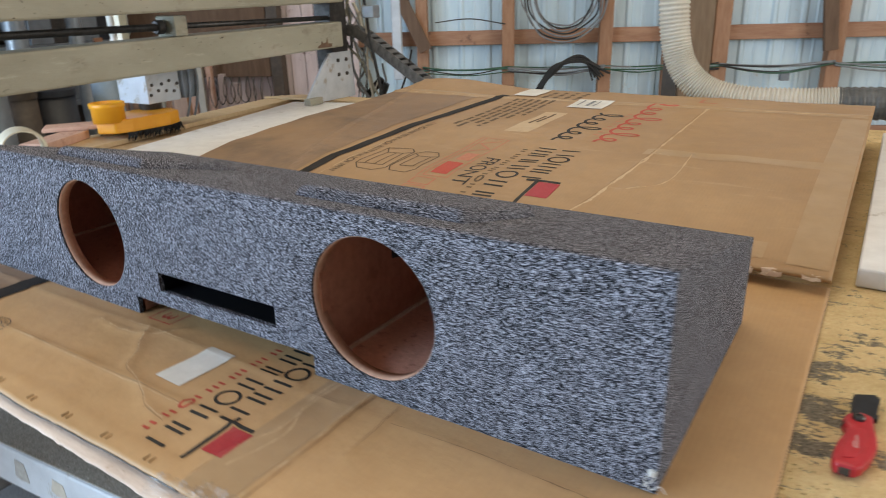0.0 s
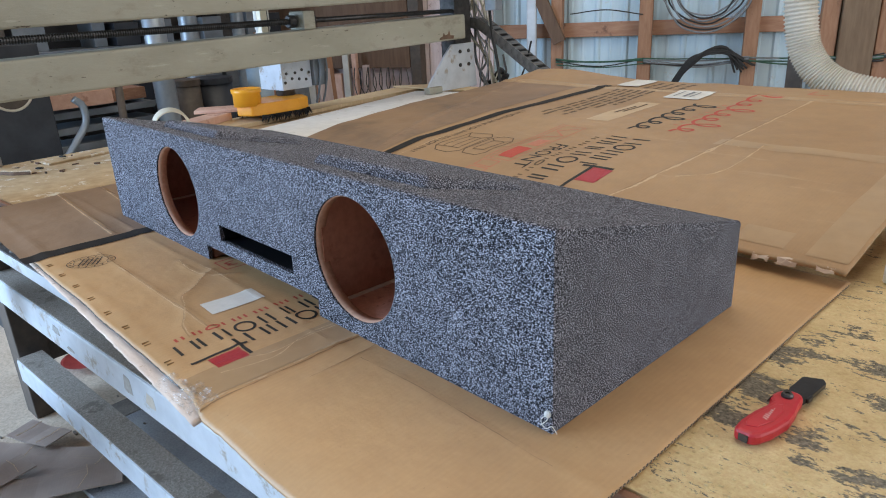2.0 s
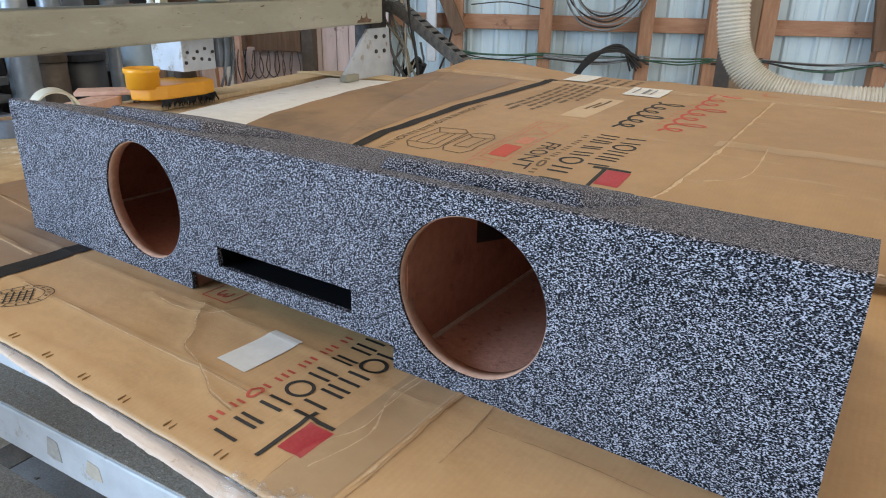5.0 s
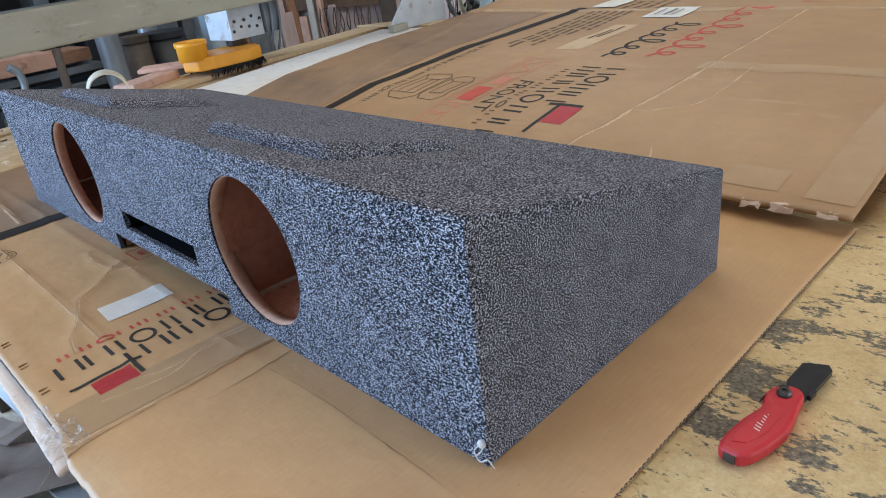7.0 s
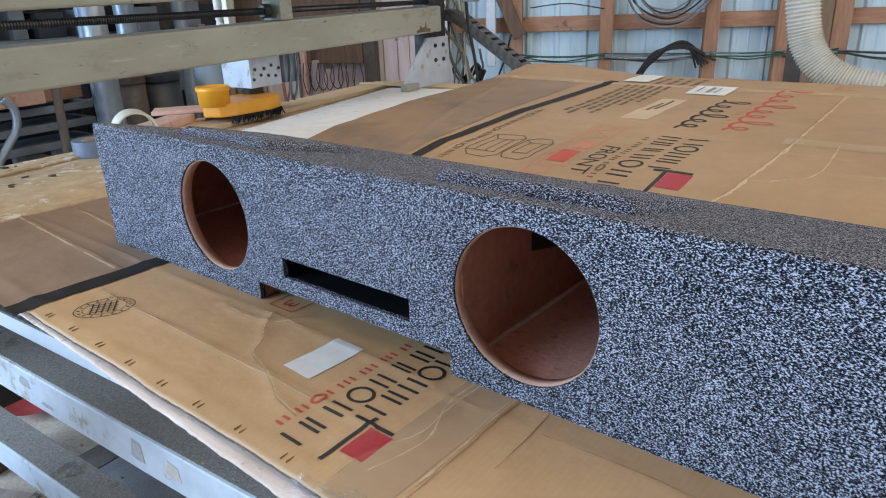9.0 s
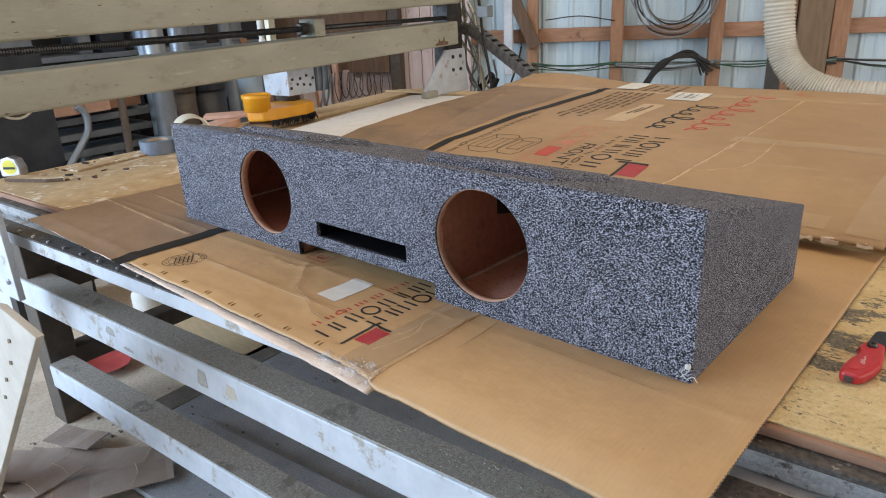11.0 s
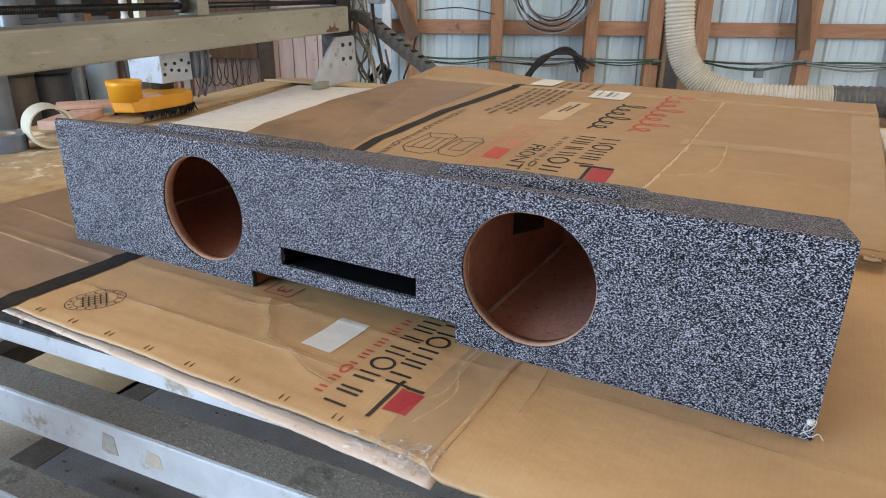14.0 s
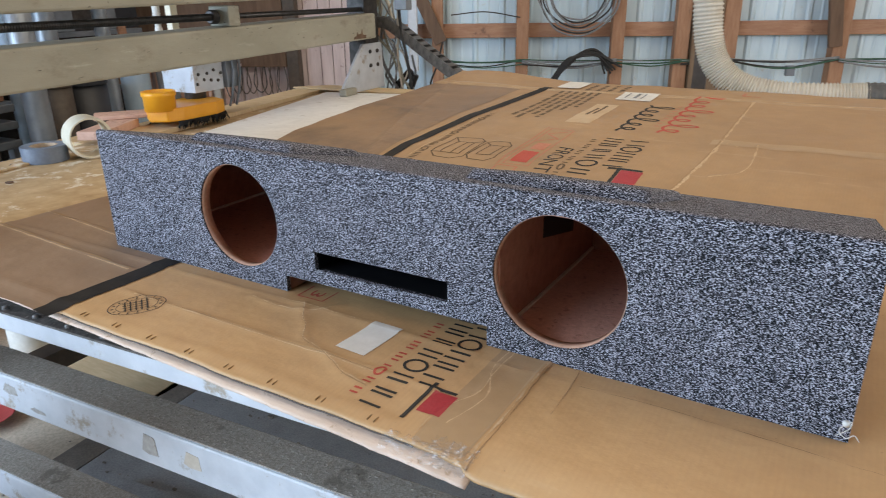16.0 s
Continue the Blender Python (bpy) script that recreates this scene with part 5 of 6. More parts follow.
for k in range(len(LINE) - 1):
    a, b = LINE[k], LINE[k + 1]
    ob = first if k == 0 else new("link", first.data)
    ob.parent = chain
    ang = math.degrees(math.atan2(b.z - a.z, b.x - a.x))
    ob.matrix_basis = Matrix.Translation((a + b) / 2) @ pose(0, 0, 0, 0, -ang, 0)


def cable(name, pts, r, mat, label, category="cable", m=None, group="", parent=None):
    bm = tube(curve_points(pts, 10), r, 8)
    ob = part(name, bm, mat, parent, smooth=True)
    if parent is None:
        ob.matrix_world = m or Matrix.Identity(4)
        tagged(ob, label, category, group)
    return ob


random.seed(21)
for k in range(10):
    u, v = -2.14 + random.uniform(-0.05, 0.09), 3.04 + random.uniform(-0.02, 0.05)
    cable("loose_wire", [(u, v, 1.62), (u + random.uniform(-0.06, 0.06), v, 1.42), (u + random.uniform(-0.05, 0.08), v + 0.02, 1.22), (u + random.uniform(-0.02, 0.14), v + 0.02, 1.05), (u + random.uniform(0, 0.16), v + 0.03, 0.86)],
          random.choice((0.004, 0.006, 0.008)), random.choice((RUBBER, GREY_WIRE, PAINT_BEIGE, HOSE)), "loose wire hanging beside the gantry end", "wire", MACHINE, "wires at the gantry end")
part("junction_box", box(-2.03, -1.96, 3.02, 3.08, 1.315, 1.375), GALV, gantry, bevel=0.004)

# loose leads and fittings by the chain
cable("loose_lead", [(-2.193, 3.12, 1.392), (-2.169, 3.12, 1.331), (-2.185, 3.12, 1.28), (-2.166, 3.12, 1.249)], 0.009, HOSE, "dusty pale lead hanging by the cable chain", m=MACHINE, group="leads by the cable chain")
cable("loose_lead", [(-2.151, 3.12, 1.39), (-2.123, 3.12, 1.339), (-2.106, 3.12, 1.279), (-2.075, 3.12, 1.238)], 0.009, HOSE, "dusty pale lead hanging by the cable chain", m=MACHINE, group="leads by the cable chain")
cable("loose_lead", [(-2.186, 3.12, 1.391), (-2.202, 3.12, 1.331), (-2.25, 3.12, 1.307), (-2.305, 3.12, 1.298)], 0.008, HOSE, "dusty pale lead hanging by the cable chain", m=MACHINE, group="leads by the cable chain")
cable("loose_lead", [(-2.11, 3.12, 1.161), (-2.089, 3.12, 1.094), (-2.115, 3.12, 1.03), (-2.157, 3.12, 0.976), (-2.119, 3.12, 0.918)], 0.006, GREY_WIRE, "thin grey lead looping under the chain", m=MACHINE, group="leads by the cable chain")
cable("loose_lead", [(-1.99, 3.12, 1.085), (-1.979, 3.12, 1.033), (-1.971, 3.12, 0.997), (-1.994, 3.12, 0.938)], 0.006, GREY_WIRE, "thin grey lead looping under the chain", m=MACHINE, group="leads by the cable chain")
cable("loose_lead", [(-1.805, 3.12, 1.156), (-1.836, 3.12, 1.046), (-1.873, 3.12, 0.963), (-1.886, 3.12, 0.916)], 0.005, RUBBER, "thin black lead hanging against the wall", m=MACHINE, group="leads by the cable chain")
cable("loose_lead", [(-2.261, 3.12, 1.092), (-2.278, 3.12, 1.027), (-2.323, 3.12, 0.96), (-2.383, 3.12, 0.925)], 0.007, HOSE, "dusty pale lead on the bracket", m=MACHINE, group="leads by the cable chain")
cable("loose_lead", [(-2.086, 3.12, 0.919), (-1.999, 3.12, 1.003)], 0.02, RUBBER, "short black hose fitting under the chain", m=MACHINE, group="leads by the cable chain")
cable("loose_lead", [(-2.008, 3.12, 0.906), (-1.971, 3.12, 0.981)], 0.02, RUBBER, "short black hose fitting under the chain", m=MACHINE, group="leads by the cable chain")

# ---- the ribbed dust hose behind the table ----
hose = thing("dust_hose", MACHINE, "cream ribbed dust hose bending down behind the table", "hose")
LN = curve_points([(-0.53, 3.12, 2.4), (-0.53, 3.12, 1.9), (-0.525, 3.12, 1.45), (-0.505, 3.12, 1.22), (-0.46, 3.12, 1.09), (-0.36, 3.12, 1.0), (-0.2, 3.12, 0.963), (0.0, 3.12, 0.962), (0.14, 3.13, 0.968)], 60)
part("ribbed_tube", tube(LN, lambda i: 0.064 * (1.0 if i % 5 in (0, 1) else 0.93 if i % 5 in (2, 4) else 0.90), 20), HOSE, hose)
part("cuff", tube(curve_points([(0.13, 3.13, 0.968), (0.3, 3.14, 0.972), (0.6, 3.16, 0.975), (1.2, 3.2, 0.975)], 24), lambda i: 0.064 * (1.0 if i % 4 < 2 else 0.95), 20), HOSE_DARK, hose, "dark end of the hose")
part("hose_bracket", box(0.1, 0.16, 3.06, 3.22, 0.0, 0.902), LEG_AND_GAP_BROWN, hose)
part("hose_bracket", box(-0.56, -0.50, 3.19, 3.22, 0.0, 2.4), LEG_AND_GAP_BROWN, hose)

# ---- wiring on the framed wall ----
STUDS = (-0.65, -0.03, 0.655, 1.11, 1.44, 2.21, 2.95)
random.seed(5)
for a, b in zip(STUDS, STUDS[1:]):
    for k in range(5):
        z = 0.905 + random.uniform(-0.012, 0.02)
        sag = random.uniform(0.0, 0.05) * (b - a) / 0.7
        cable("wall_wire", [(a, -0.012, z + random.uniform(-0.01, 0.012)), (a * 0.7 + b * 0.3, -0.005 - 0.02 * random.random(), z - sag * 0.8), (a * 0.4 + b * 0.6, -0.005 - 0.02 * random.random(), z - sag), (b, -0.012, z + random.uniform(-0.01, 0.012))],
              random.choice((0.004, 0.005, 0.0065)), random.choice((GREEN_WIRE, GREEN_WIRE, GREY_WIRE, RUBBER)), "thin green and grey wire along the wall studs", "wire", WALL, "wires along the wall")
for k in range(16):
    d = 0.012 * (k % 4)
    e = 0.010 * (k // 4)
    tail = 0.60 + random.uniform(-0.06, 0.10)
    cable("black_cable", [(0.10 + d, -0.06 - e, 0.60), (0.19 + d, -0.06 - e, 0.80), (0.29 + d, -0.06 - e, 0.905 + e), (0.42, -0.05 - e, 0.955 + d), (0.52, -0.04 - e, 0.945 + d), (tail, -0.03, 0.87 + random.uniform(-0.06, 0.05))],
          0.0065, RUBBER, "black cable in a thick bundle against the wall", "cable", WALL, "black cable bundle")
for k in range(7):
    r = 0.20 + 0.018 * k
    pts = [(0.36 + random.uniform(-0.02, 0.02) + r * math.cos(a) * 0.95, -0.02 - 0.006 * k, 1.40 + r * math.sin(a)) for a in [2 * math.pi * q / 12 for q in range(13)]]
    cable("coiled_cable", pts, 0.006, RUBBER if k % 2 else GREY_WIRE, "coiled cable hung on the wall", "cable", WALL, "coil of cable")
cable("wall_wire", [(-0.55, -0.01, 1.24), (-0.3, -0.015, 1.26), (-0.05, -0.01, 1.22)], 0.004, RUBBER, "thin black wire on the metal wall", "wire", WALL)
outlet = part("outlet_box", box(1.86, 1.92, -0.02, 0.02, 0.80, 0.87), GREY_PAINT, None, bevel=0.003)
outlet.matrix_world = WALL
tagged(outlet, "small grey outlet box hanging on wires", "outlet box")
pipe = part("white_conduit", box(-0.86, -0.79, -0.05, -0.01, 0.85, 2.5), PAINT_WHITE, None, bevel=0.01)
pipe.matrix_world = WALL
tagged(pipe, "white painted conduit against the metal wall", "conduit")
dpost = part("dark_post", box(-1.74, -1.655, -0.16, -0.05, 0, 3.5), LEG_AND_GAP_BROWN, None, bevel=0.004)
dpost.matrix_world = WALL
tagged(dpost, "dark wooden post in front of the boards", "post")
header = part("brown_shelf_board", box(-3.2, -1.745, -0.16, -0.06, 0.90, 1.62), BRACE_WOOD, None, bevel=0.004)
header.matrix_world = WALL
tagged(header, "dark brown board fixed across the wall boards", "board")
random.seed(31)
for k in range(12):
    w = -2.95 + 0.085 * k
    slat = part("leaning_offcut", box(w, w + random.uniform(0.035, 0.075), -0.26 - 0.02 * random.random(), -0.23, 0, random.uniform(0.86, 1.06)), random.choice((PINK_BOARD, SALMON, PINK_BOARD, OFF_WHITE, STUD)), None, bevel=0.002)
    slat.matrix_world = WALL
    tagged(slat, "narrow board offcut leaning against the wall", "offcut", "leaning offcuts")

random.seed(41)
for k in range(8):
    w = -2.15 + 0.055 * k
    d = random.uniform(0.03, 0.07)
    cable("hanging_wire", [(w, -0.30, 0.92), (w - d * 0.3, -0.30, 0.80), (w + d * 0.4, -0.31, 0.71 + random.uniform(-0.02, 0.03)), (w + d, -0.30, 0.79), (w + d * random.uniform(0.6, 1.6), -0.30, 0.92)],
          0.0038, random.choice((LEG_AND_GAP_BROWN, RUBBER)), "dark wire hanging in loops before the wall boards", "wire", WALL, "looped wires before the boards")

# ---- tools and tape on the bed ----
def knife():
    k = thing("utility_knife", pose(0.0865, 0.845, 0.8935, 0, 0, 84), "open red folding utility knife lying on the dusty bed", "knife")
    grip = [(-0.089, 0.012), (-0.087, -0.009), (-0.078, -0.014), (-0.060, -0.0185), (-0.030, -0.0212), (-0.008, -0.0175), (0.012, -0.0118), (0.028, -0.0095), (0.034, -0.003), (0.034, 0.006), (0.029, 0.015), (0.018, 0.0195),
            (0.004, 0.0205), (-0.002, 0.0165), (-0.006, 0.0128), (-0.018, 0.0132), (-0.040, 0.0165), (-0.066, 0.0170), (-0.080, 0.0155)]
    handle = part("handle", plate_xy(grip, 0.001, 0.0170), RED_GRIP, k, bevel=0.005)
    rib = [(-0.076, 0.006), (-0.070, -0.004), (-0.045, -0.010), (-0.020, -0.009), (-0.006, -0.002), (-0.012, 0.005), (-0.040, 0.009), (-0.066, 0.010)]
    part("grip_rib", plate_xy(rib, 0.0165, 0.0185), RED_GRIP, handle, bevel=0.0018)
    part("thumb_notch", lathe([(0.0052, 0), (0.0052, 0.0006), (0.0035, 0.0008)], 16, pose(0.002, 0.0185, 0.0125, -70, 0, 0)), STEEL_DARK, handle)
    part("blade_holder", plate_xy([(0.026, -0.0085), (0.0491, -0.0100), (0.088, -0.0085), (0.0955, -0.002), (0.084, 0.0178), (0.046, 0.0168), (0.026, 0.010)], 0.0045, 0.0115), BLADE, k, "dark steel blade holder", bevel=0.0006)
    part("blade", plate_xy([(0.046, 0.010), (0.096, -0.0015), (0.0865, 0.0205), (0.054, 0.0185)], 0.0074, 0.0082), STEEL_DARK, k)
    part("blade_catch", box(0.034, 0.046, -0.0125, -0.009, 0.006, 0.0125), BLADE, k, bevel=0.001)
    part("pivot_screw", lathe([(0.0070, 0), (0.0070, 0.0025), (0.0055, 0.0045), (0.0030, 0.0045), (0.0030, 0.003)], 20, pose(0.0155, 0.005, 0.0170)), STEEL_DARK, k, smooth=False)
    part("lock_stud", lathe([(0.0042, 0), (0.0042, 0.002), (0.003, 0.0028)], 14, pose(0.0235, 0.009, 0.0170)), RUBBER, k)
    part("end_slot", box(-0.0895, -0.079, -0.004, 0.0065, 0.0045, 0.0130), STEEL_DARK, k)
    for j in range(7):
        x = -0.050 + 0.0042 * j
        part("printed_mark", plate_xy([(x, -0.0050 + 0.0008 * j), (x + 0.0012, -0.0050 + 0.0008 * j), (x + 0.0022, 0.0008 + 0.0008 * (j % 3)), (x + 0.0012, 0.0008 + 0.0008 * (j % 3))], 0.0184, 0.0187), PAPER, handle, "small white printed stroke")
    return k


knife()


def tape_roll(name, m, r, hole, width, mat, label):
    t = thing(name, m, label, "tape roll")
    part("tape", lathe([(hole + 0.002, 0), (r, 0), (r, width), (hole + 0.002, width)], 48, None, closed=True), mat, t, bevel=0.001)
    part("core", lathe([(hole - 0.002, 0.001), (hole + 0.002, 0.001), (hole + 0.002, width - 0.001), (hole - 0.002, width - 0.001)], 48, None, closed=True), CARD_EDGE, t)
    return t


tape_roll("duct_tape", MACHINE @ pose(-2.335, 1.215, 0.8935), 0.070, 0.040, 0.052, DUCT, "grey duct tape roll lying flat on the worn bed")
ring = thing("hose_offcut", MACHINE @ pose(-2.275, 1.325, 0.8935 + 0.070, 0, 90, -22), "short cream ribbed hose offcut lying on its side", "hose offcut")
RIBS = [(0.070 if k % 2 else 0.0655, -0.005 + 0.0065 * k) for k in range(15)]
part("ribbed_wall", lathe(RIBS + [(0.061, RIBS[-1][1]), (0.061, RIBS[0][1])], 56, None, closed=True), CREAM, ring)
for u, v, du, dv, z0, z1, a in ((-2.45, 1.56, 0.05, 0.14, 0.913, 0.945, 24), (-2.50, 1.75, 0.06, 0.17, 0.946, 0.962, -40)):
    blk = part("board_scrap", box(-du, du, -dv, dv, 0, z1 - z0), SALMON, None, bevel=0.003)
    blk.matrix_world = MACHINE @ pose(u, v, z0, 0, 0, a)
    tagged(blk, "salmon-coloured board scrap with a ragged edge", "board scrap", "board scraps on the bed")
tm = thing("tape_measure", MACHINE @ pose(-2.455, 0.725, 0.8935, 0, 0, 30), "chrome and yellow tape measure standing on the bed", "tape measure")
part("case", prism([(-0.038, 0), (0.038, 0), (0.040, 0.03), (0.028, 0.062), (0.0, 0.072), (-0.028, 0.064), (-0.040, 0.03)], 0.04, pose(0, -0.02, 0)), STEEL, tm, bevel=0.005)
part("face_label", lathe([(0.026, 0), (0.026, 0.001)], 24, pose(0, -0.0202, 0.035, 90, 0, 0)), YELLOW, tm, "yellow round face label")
part("printed_bar", box(-0.022, 0.022, -0.0225, -0.0215, 0.028, 0.036), INK, tm)
random.seed(77)
for k in range(15):
    u, v = random.uniform(-2.44, -2.1), random.uniform(0.72, 1.0)
    s_ = random.uniform(0.004, 0.013)
    chip = part("wood_chip", plate_xy([(-s_, -0.3 * s_), (s_ * 0.6, -0.5 * s_), (s_, 0.4 * s_), (-0.4 * s_, 0.6 * s_)], 0, random.uniform(0.002, 0.006)), random.choice((LEG_AND_GAP_BROWN, BRACE_WOOD, RUBBER)), None)
    chip.matrix_world = MACHINE @ pose(u, v, 0.8932, random.uniform(-6, 6), random.uniform(-6, 6), random.uniform(0, 360))
    tagged(chip, "small dark wood chip on the worn bed", "wood chip", "wood chips on the bed")
batten = part("batten", box(-0.155, 0.155, -0.028, 0.028, 0, 0.008), SPOIL_L, None, bevel=0.002)
batten.matrix_world = MACHINE @ pose(-2.335, 1.015, 0.8935, 0, 0, 96)
tagged(batten, "thin pale wooden batten lying on the worn bed", "batten")
for x, y, a in ((-0.08, 0.004, 20), (0.02, -0.006, 8), (0.09, 0.006, 35)):
    part("staple_mark", box(-0.011, 0.011, -0.0012, 0.0012, 0.008, 0.0088, pose(x, y, 0, 0, 0, a)), LEG_AND_GAP_BROWN, batten)
offcut = part("split_offcut", plate_xy([(-0.11, -0.022), (0.06, -0.030), (0.115, -0.012), (0.085, 0.012), (0.03, 0.018), (-0.10, 0.028)], 0, 0.013), SPOIL_L, None, bevel=0.003)
offcut.matrix_world = MACHINE @ pose(-2.30, 0.735, 0.8935, 0, 0, 27)
tagged(offcut, "split pale wood offcut with a dark edge on the bed", "offcut")
# dark strip painting the shadow along the offcut's near edge
part("shadow_edge", plate_xy([(-0.11, -0.025), (0.06, -0.033), (0.112, -0.016), (0.06, -0.0305), (-0.11, -0.0225)], 0.001, 0.012), BRACE_WOOD, offcut)

# ---- under the table ----
def floor_sheet(name, u0, u1, v0, v1, z, th, mat, label, cat, turn=0):
    ob = part(name, box(u0, u1, v0, v1, 0, th), mat, None, bevel=0.001)
    ob.matrix_world = MACHINE @ pose(0, 0, z, 0, 0, turn)
    return tagged(ob, label, cat)


floor_sheet("grey_sheet", -1.98, 1.2, 0.72, 2.6, 0.001, 0.012, CONCRETE_GREY, "large dusty grey sheet on the floor under the table", "panel")
floor_sheet("floor_board", -2.1, -1.985, 0.72, 2.6, 0.001, 0.012, FLOOR_STRIP, "dull brown strip of board on the floor", "board")
floor_sheet("floor_board", -1.75, 0.6, 0.60, 0.95, 0.0132, 0.02, CONCRETE_GREY, "thick dusty grey board lying under the rail", "board", 2)
floor_sheet("plywood_sheet", -3.0, -2.2, 0.78, 1.5, 0.001, 0.012, PLY, "pale plywood offcut on the floor", "plywood", -6)
for cx, cy, sx, sy, tt, zz in ((-1.87, 0.53, 0.27, 0.085, 34, 0.020), (-2.06, 0.555, 0.10, 0.05, 18, 0.034), (-2.04, 0.40, 0.30, 0.10, 30, 0.003), (-1.73, 0.44, 0.24, 0.06, 62, 0.046), (-1.86, 0.37, 0.10, 0.05, 96, 0.066), (-1.55, 0.42, 0.22, 0.08, 40, 0.003)):
    bm = drape(-sx, sx, -sy, sy, lambda x, y: 0.008 + 0.014 * abs(noise.noise((x * 4, y * 4, cx * 9))) + 0.006 * abs(math.sin(x * 14)), 0.02, 0, 0.004)
    ob = part("cardboard_scrap", bm, CARD_FLOOR, None)
    ob.matrix_world = MACHINE @ pose(cx, cy, zz, 0, 0, tt)
    tagged(ob, "torn flattened cardboard scrap on the floor", "cardboard", "cardboard on the floor")
    for k in range(2):
        part("crease", tube([Vector((-sx * 0.5 + sx * k, -sy * 0.95, 0.0225)), Vector((-sx * 0.42 + sx * k, sy * 0.1, 0.0225)), Vector((-sx * 0.45 + sx * k, sy * 0.95, 0.0225))], 0.0012, 5), CARD_EDGE, ob)
bucket = thing("plastic_tub", MACHINE @ pose(-3.22, 1.10, 0), "white plastic tub with a red lid under the table", "tub")
part("tub", lathe([(0.09, 0), (0.11, 0.2), (0.112, 0.2), (0.112, 0.21)], 28), PAINT_WHITE, bucket, smooth=True)
part("tub_lid", lathe([(0.116, 0.211), (0.116, 0.232), (0.10, 0.236)], 28), RED_PLASTIC, bucket, "red lid")
jug = thing("white_bottle", MACHINE @ pose(-2.85, 1.30, 0), "white round plastic bottle on the floor", "bottle")
part("bottle", lathe([(0.06, 0), (0.075, 0.02), (0.075, 0.13), (0.05, 0.18), (0.025, 0.2), (0.025, 0.23)], 28), PAPER, jug, smooth=True)
dish = thing("red_plate", MACHINE @ pose(-2.52, 0.90, 0.0135), "faded red plastic dish on the plywood offcut", "dish")
part("dish", lathe([(0.06, 0), (0.10, 0.02), (0.105, 0.022), (0.095, 0.018), (0.055, 0.006)], 28), RED_PLASTIC, dish, smooth=True)
panel = part("printed_sheet", prism([(-1.99, 0.0), (-1.235, 0.80), (-1.40, 0.83), (-1.62, 0.80), (-2.25, 0.0)], 0.018), OFF_WHITE, None, bevel=0.002)
panel.matrix_world = MACHINE @ pose(0, 0.25, 0, 0, 0, 0)
tagged(panel, "off-white printed sheet leaning beside the table", "panel")
random.seed(14)
for k in range(9):
    t = k / 9
    u, z = -1.33 - 0.55 * t + random.uniform(-0.05, 0.0) - 0.03, 0.74 - 0.58 * t
    mk = part("printed_mark", prism([(u, z), (u + 0.018, z + 0.006), (u + 0.02, z + 0.016), (u + 0.004, z + 0.012)], 0.001, pose(0, -0.0015, 0)), INK_FADED, panel)

# ---- machines and clutter beyond the gantry ----
cab = thing("black_cabinet", MACHINE @ pose(-3.35, 1.02, 0, 0, 0, 0), "black speaker cabinet with a round cream cone", "cabinet")
part("cabinet_body", box(-0.15, 0.15, -0.24, 0.20, 0.0, 1.28), NAVY, cab, bevel=0.006)
part("cone_ring", lathe([(0.082, 0), (0.09, 0.006), (0.094, 0.002), (0.094, 0), (0.082, 0)], 40, pose(0.152, 0.04, 1.085, 0, 90, 0), closed=True), PAPER_CONE, cab, "cream ring round a dark opening", smooth=True)
part("speaker_cone", lathe([(0.082, 0.002), (0.03, -0.001), (0.001, -0.0015)], 40, pose(0.152, 0.04, 1.085, 0, 90, 0)), LEG_AND_GAP_BROWN, cab)
for u, v, r, h, mat, lab in ((-3.2, 1.78, 0.055, 1.6, GALV, "grey metal pipe standing behind the gantry"), (-3.6, 1.96, 0.04, 2.2, BLUE_PAINT, "blue-grey painted pipe behind the gantry"), (-3.7, 2.24, 0.055, 2.2, GALV, "grey metal pipe behind the gantry"), (-3.7, 2.58, 0.04, 2.2, GALV, "grey metal pipe behind the gantry"),
                        (-3.35, 2.14, 0.11, 1.02, NAVY, "dark grey metal drum behind the gantry"), (-3.35, 2.46, 0.075, 1.10, BLUE_PAINT, "blue-grey metal drum behind the gantry"), (-3.3, 1.95, 0.075, 1.03, LEG_AND_GAP_BROWN, "dark brown fibre drum behind the gantry")):
    t = thing("pipe" if r < 0.06 else "drum", MACHINE @ pose(u, v, 0), lab, "pipe" if r < 0.06 else "drum", "pipes behind the gantry" if r < 0.06 else "drums behind the gantry")
    part("barrel", lathe([(r, 0), (r, h * 0.33), (r * 1.03, h * 0.335), (r, h * 0.34), (r, h * 0.66), (r * 1.03, h * 0.665), (r, h * 0.67), (r, h)], 28), mat, t, smooth=True)
    part("collar", lathe([(r * 1.06, h * 0.97), (r * 1.06, h), (r * 0.9, h + 0.004)], 28), mat, t)
cable("grey_hose", [(-3.15, 1.30, 1.02), (-3.15, 1.335, 0.98), (-3.15, 1.33, 0.90), (-3.15, 1.27, 0.82), (-3.15, 1.20, 0.73), (-3.15, 1.15, 0.6)], 0.017, GALV, "bent pale grey hose behind the gantry", "hose", MACHINE)
rod = part("brown_rod", tube([Vector((-3.1, 1.50, 1.06)), Vector((-3.1, 1.455, 0.0))], 0.019, 12), LEG_AND_GAP_BROWN, None, smooth=True)
rod.matrix_world = MACHINE
tagged(rod, "dark brown iron rod standing on the floor", "rod")
bench = thing("machine_bench", MACHINE @ pose(-3.55, 1.5, 0), "grey steel machine bench behind the gantry", "bench")
for z in (0.93, 0.85, 0.76):
    part("bench_rail", box(-0.12, 0.12, -0.3, 0.32, z - 0.035, z), GREY_PAINT, bench, bevel=0.003)
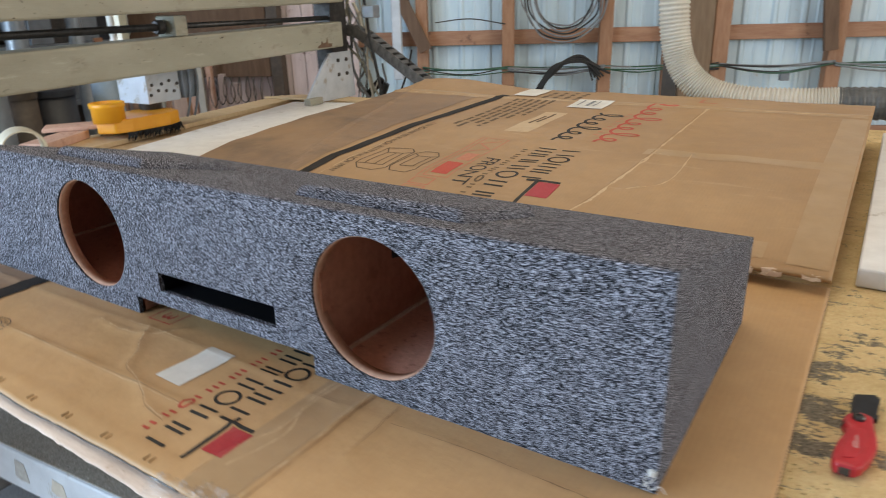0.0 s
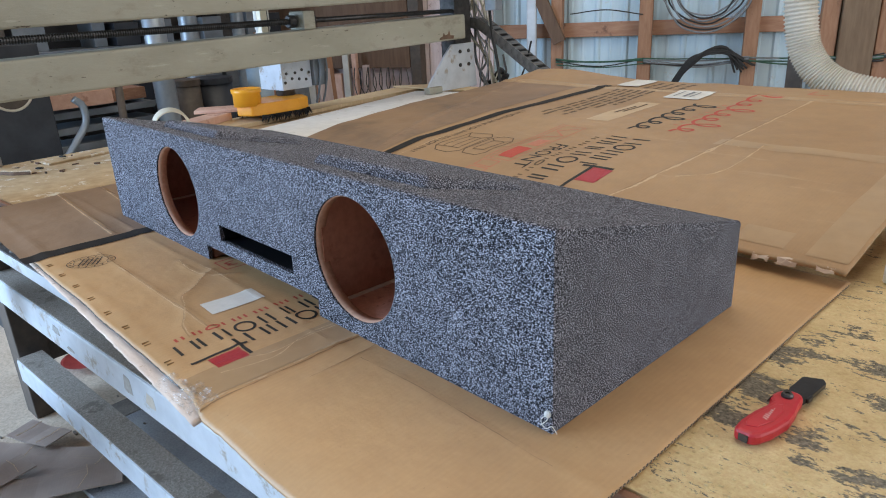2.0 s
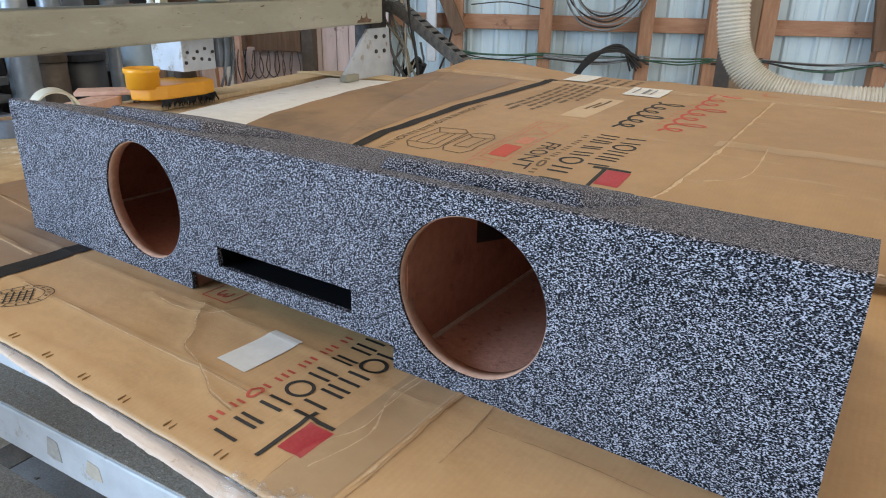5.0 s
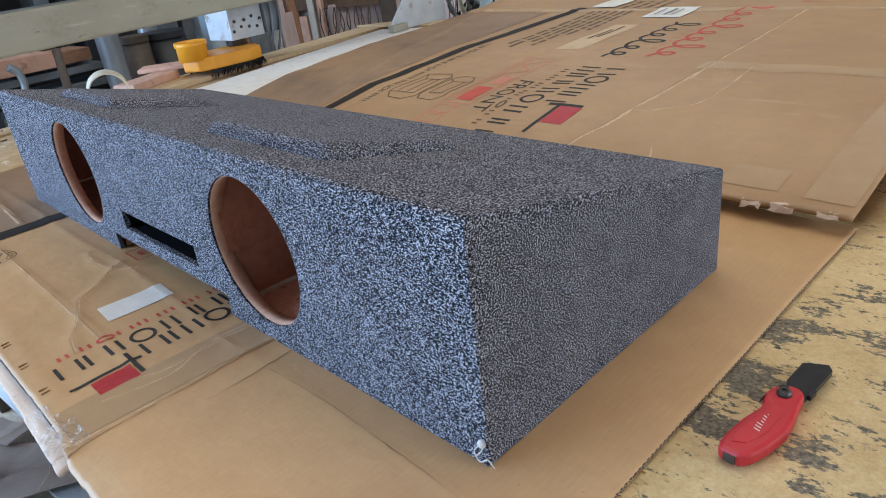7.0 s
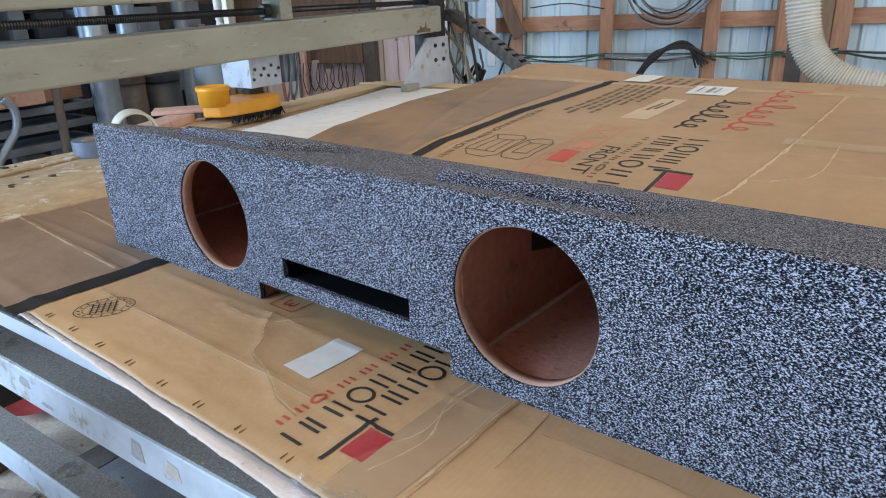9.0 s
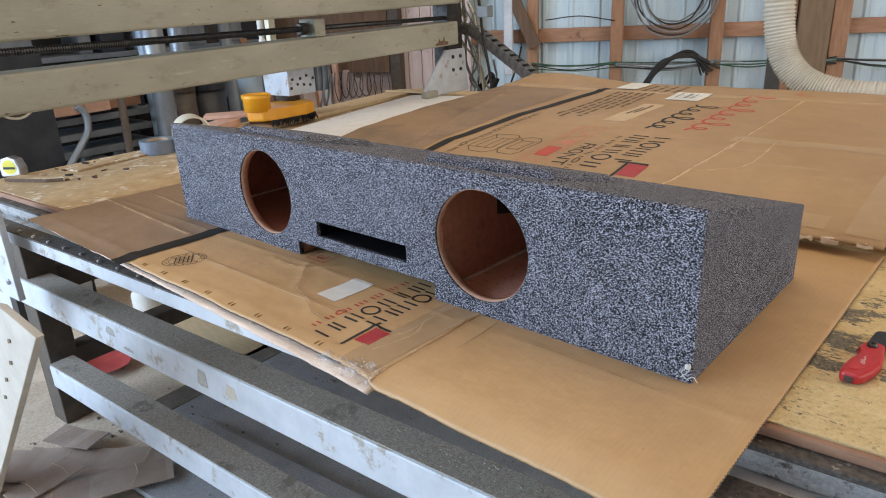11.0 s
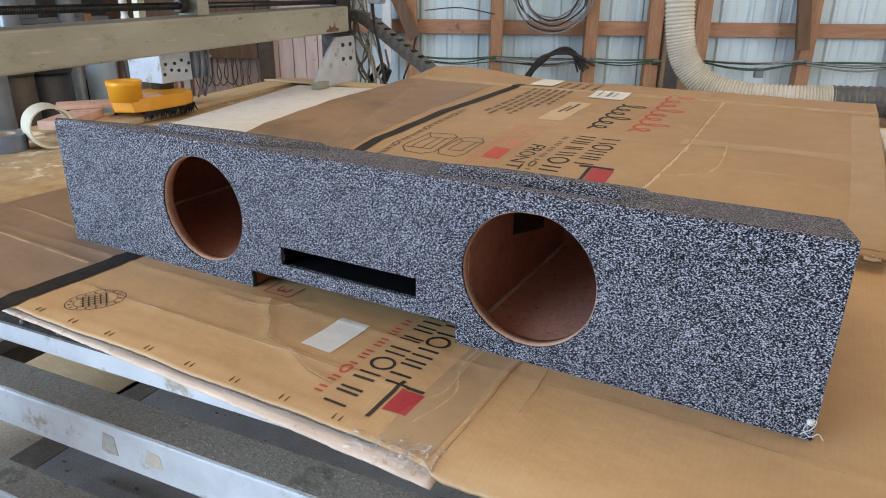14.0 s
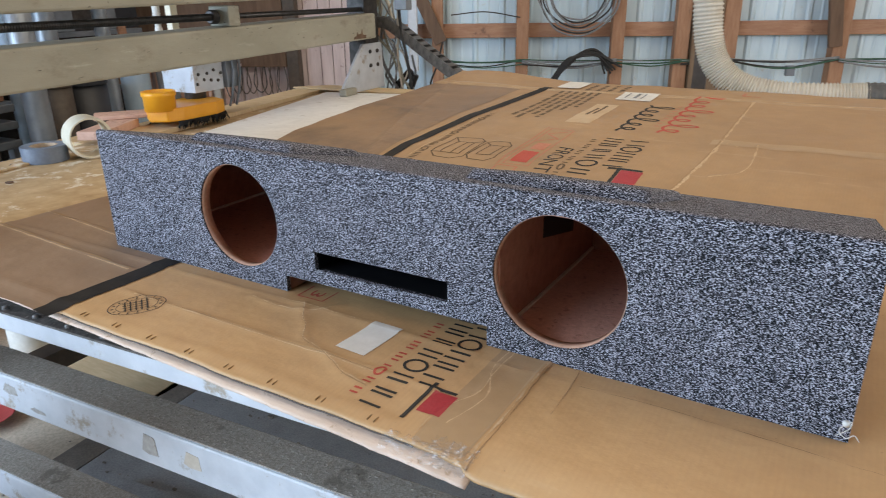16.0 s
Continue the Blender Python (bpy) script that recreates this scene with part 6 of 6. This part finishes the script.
part("bench_top", box(-0.25, 0.0, -0.3, 0.32, 0.931, 0.95), BLUE_PAINT, bench, bevel=0.003)
for v in (-0.27, -0.08, 0.1, 0.28):
    part("bench_leg", box(0.05, 0.1, v, v + 0.04, 0, 0.725), GREY_PAINT, bench, bevel=0.003)
for u, v, z, du, dv, dz, mat, lab in ((-3.5, 1.42, 0.95, 0.12, 0.16, 0.075, SALMON, "reddish wooden block on the machine bench"), (-3.55, 1.68, 0.95, 0.12, 0.1, 0.06, WOOD_EDGE, "dark wooden block on the machine bench")):
    ob = part("wood_block", box(-du, du, -dv, dv, 0, dz), mat, None, bevel=0.004)
    ob.matrix_world = MACHINE @ pose(u, v, z)
    tagged(ob, lab, "wood block", "wood blocks")
shelf = thing("tool_shelf", MACHINE @ pose(-4.3, 1.9, 0), "dark steel shelf crowded with boxes and small parts", "shelf")
for z in (0.45, 0.85, 1.2, 1.55):
    part("shelf_board", box(-0.2, 0.2, -1.6, 1.3, z - 0.03, z), GREY_PAINT, shelf, bevel=0.002)
for v in (-1.6, -0.6, 0.4, 1.27):
    part("upright", box(-0.2, -0.16, v, v + 0.035, 0, 2.0), STEEL_DARK, shelf)
random.seed(8)
for z in (0.45, 0.85, 1.2, 1.55):
    v = -1.5
    while v < 1.2:
        wd = random.uniform(0.06, 0.2)
        hgt = random.uniform(0.08, 0.28)
        if random.random() < 0.8:
            ob = part("storage_box", box(0, 0.22, 0, wd, 0, hgt), random.choice((NAVY, GREY_PAINT, NAVY, LEG_AND_GAP_BROWN, CARD_DARK, GREY_PAINT, STEEL_DARK, BLUE_PAINT, NAVY)), None, bevel=0.004)
            ob.matrix_world = MACHINE @ pose(-4.38 + random.uniform(-0.03, 0.06), 1.9 + v, z + 0.0005)
            tagged(ob, "small worn storage box on the dark shelf", "box", "boxes on the shelf")
        v += wd + random.uniform(0.01, 0.07)
panel2 = part("dark_partition", box(-0.02, 0.0, -2.2, 1.5, 0, 4.0), DARK_WALL, None)
panel2.matrix_world = MACHINE @ pose(-4.65, 2.0, 0)
tagged(panel2, "dark partition behind the shelf", "partition", kind="structure")
# vertical offcuts leaning between the drums and the boards
for k in range(9):
    v = 2.62 + 0.085 * k
    ob = part("leaning_board", box(0, 0.02, 0, random.uniform(0.05, 0.08), 0, random.uniform(0.92, 1.25)), random.choice((STUD, PLY, GREY_PAINT, PINK_BOARD, WOOD_EDGE)), None, bevel=0.002)
    ob.matrix_world = MACHINE @ pose(-3.6 - 0.05 * (k % 3), v, 0, 0, -4, 0)
    tagged(ob, "narrow board standing on end behind the table", "board", "boards on end")
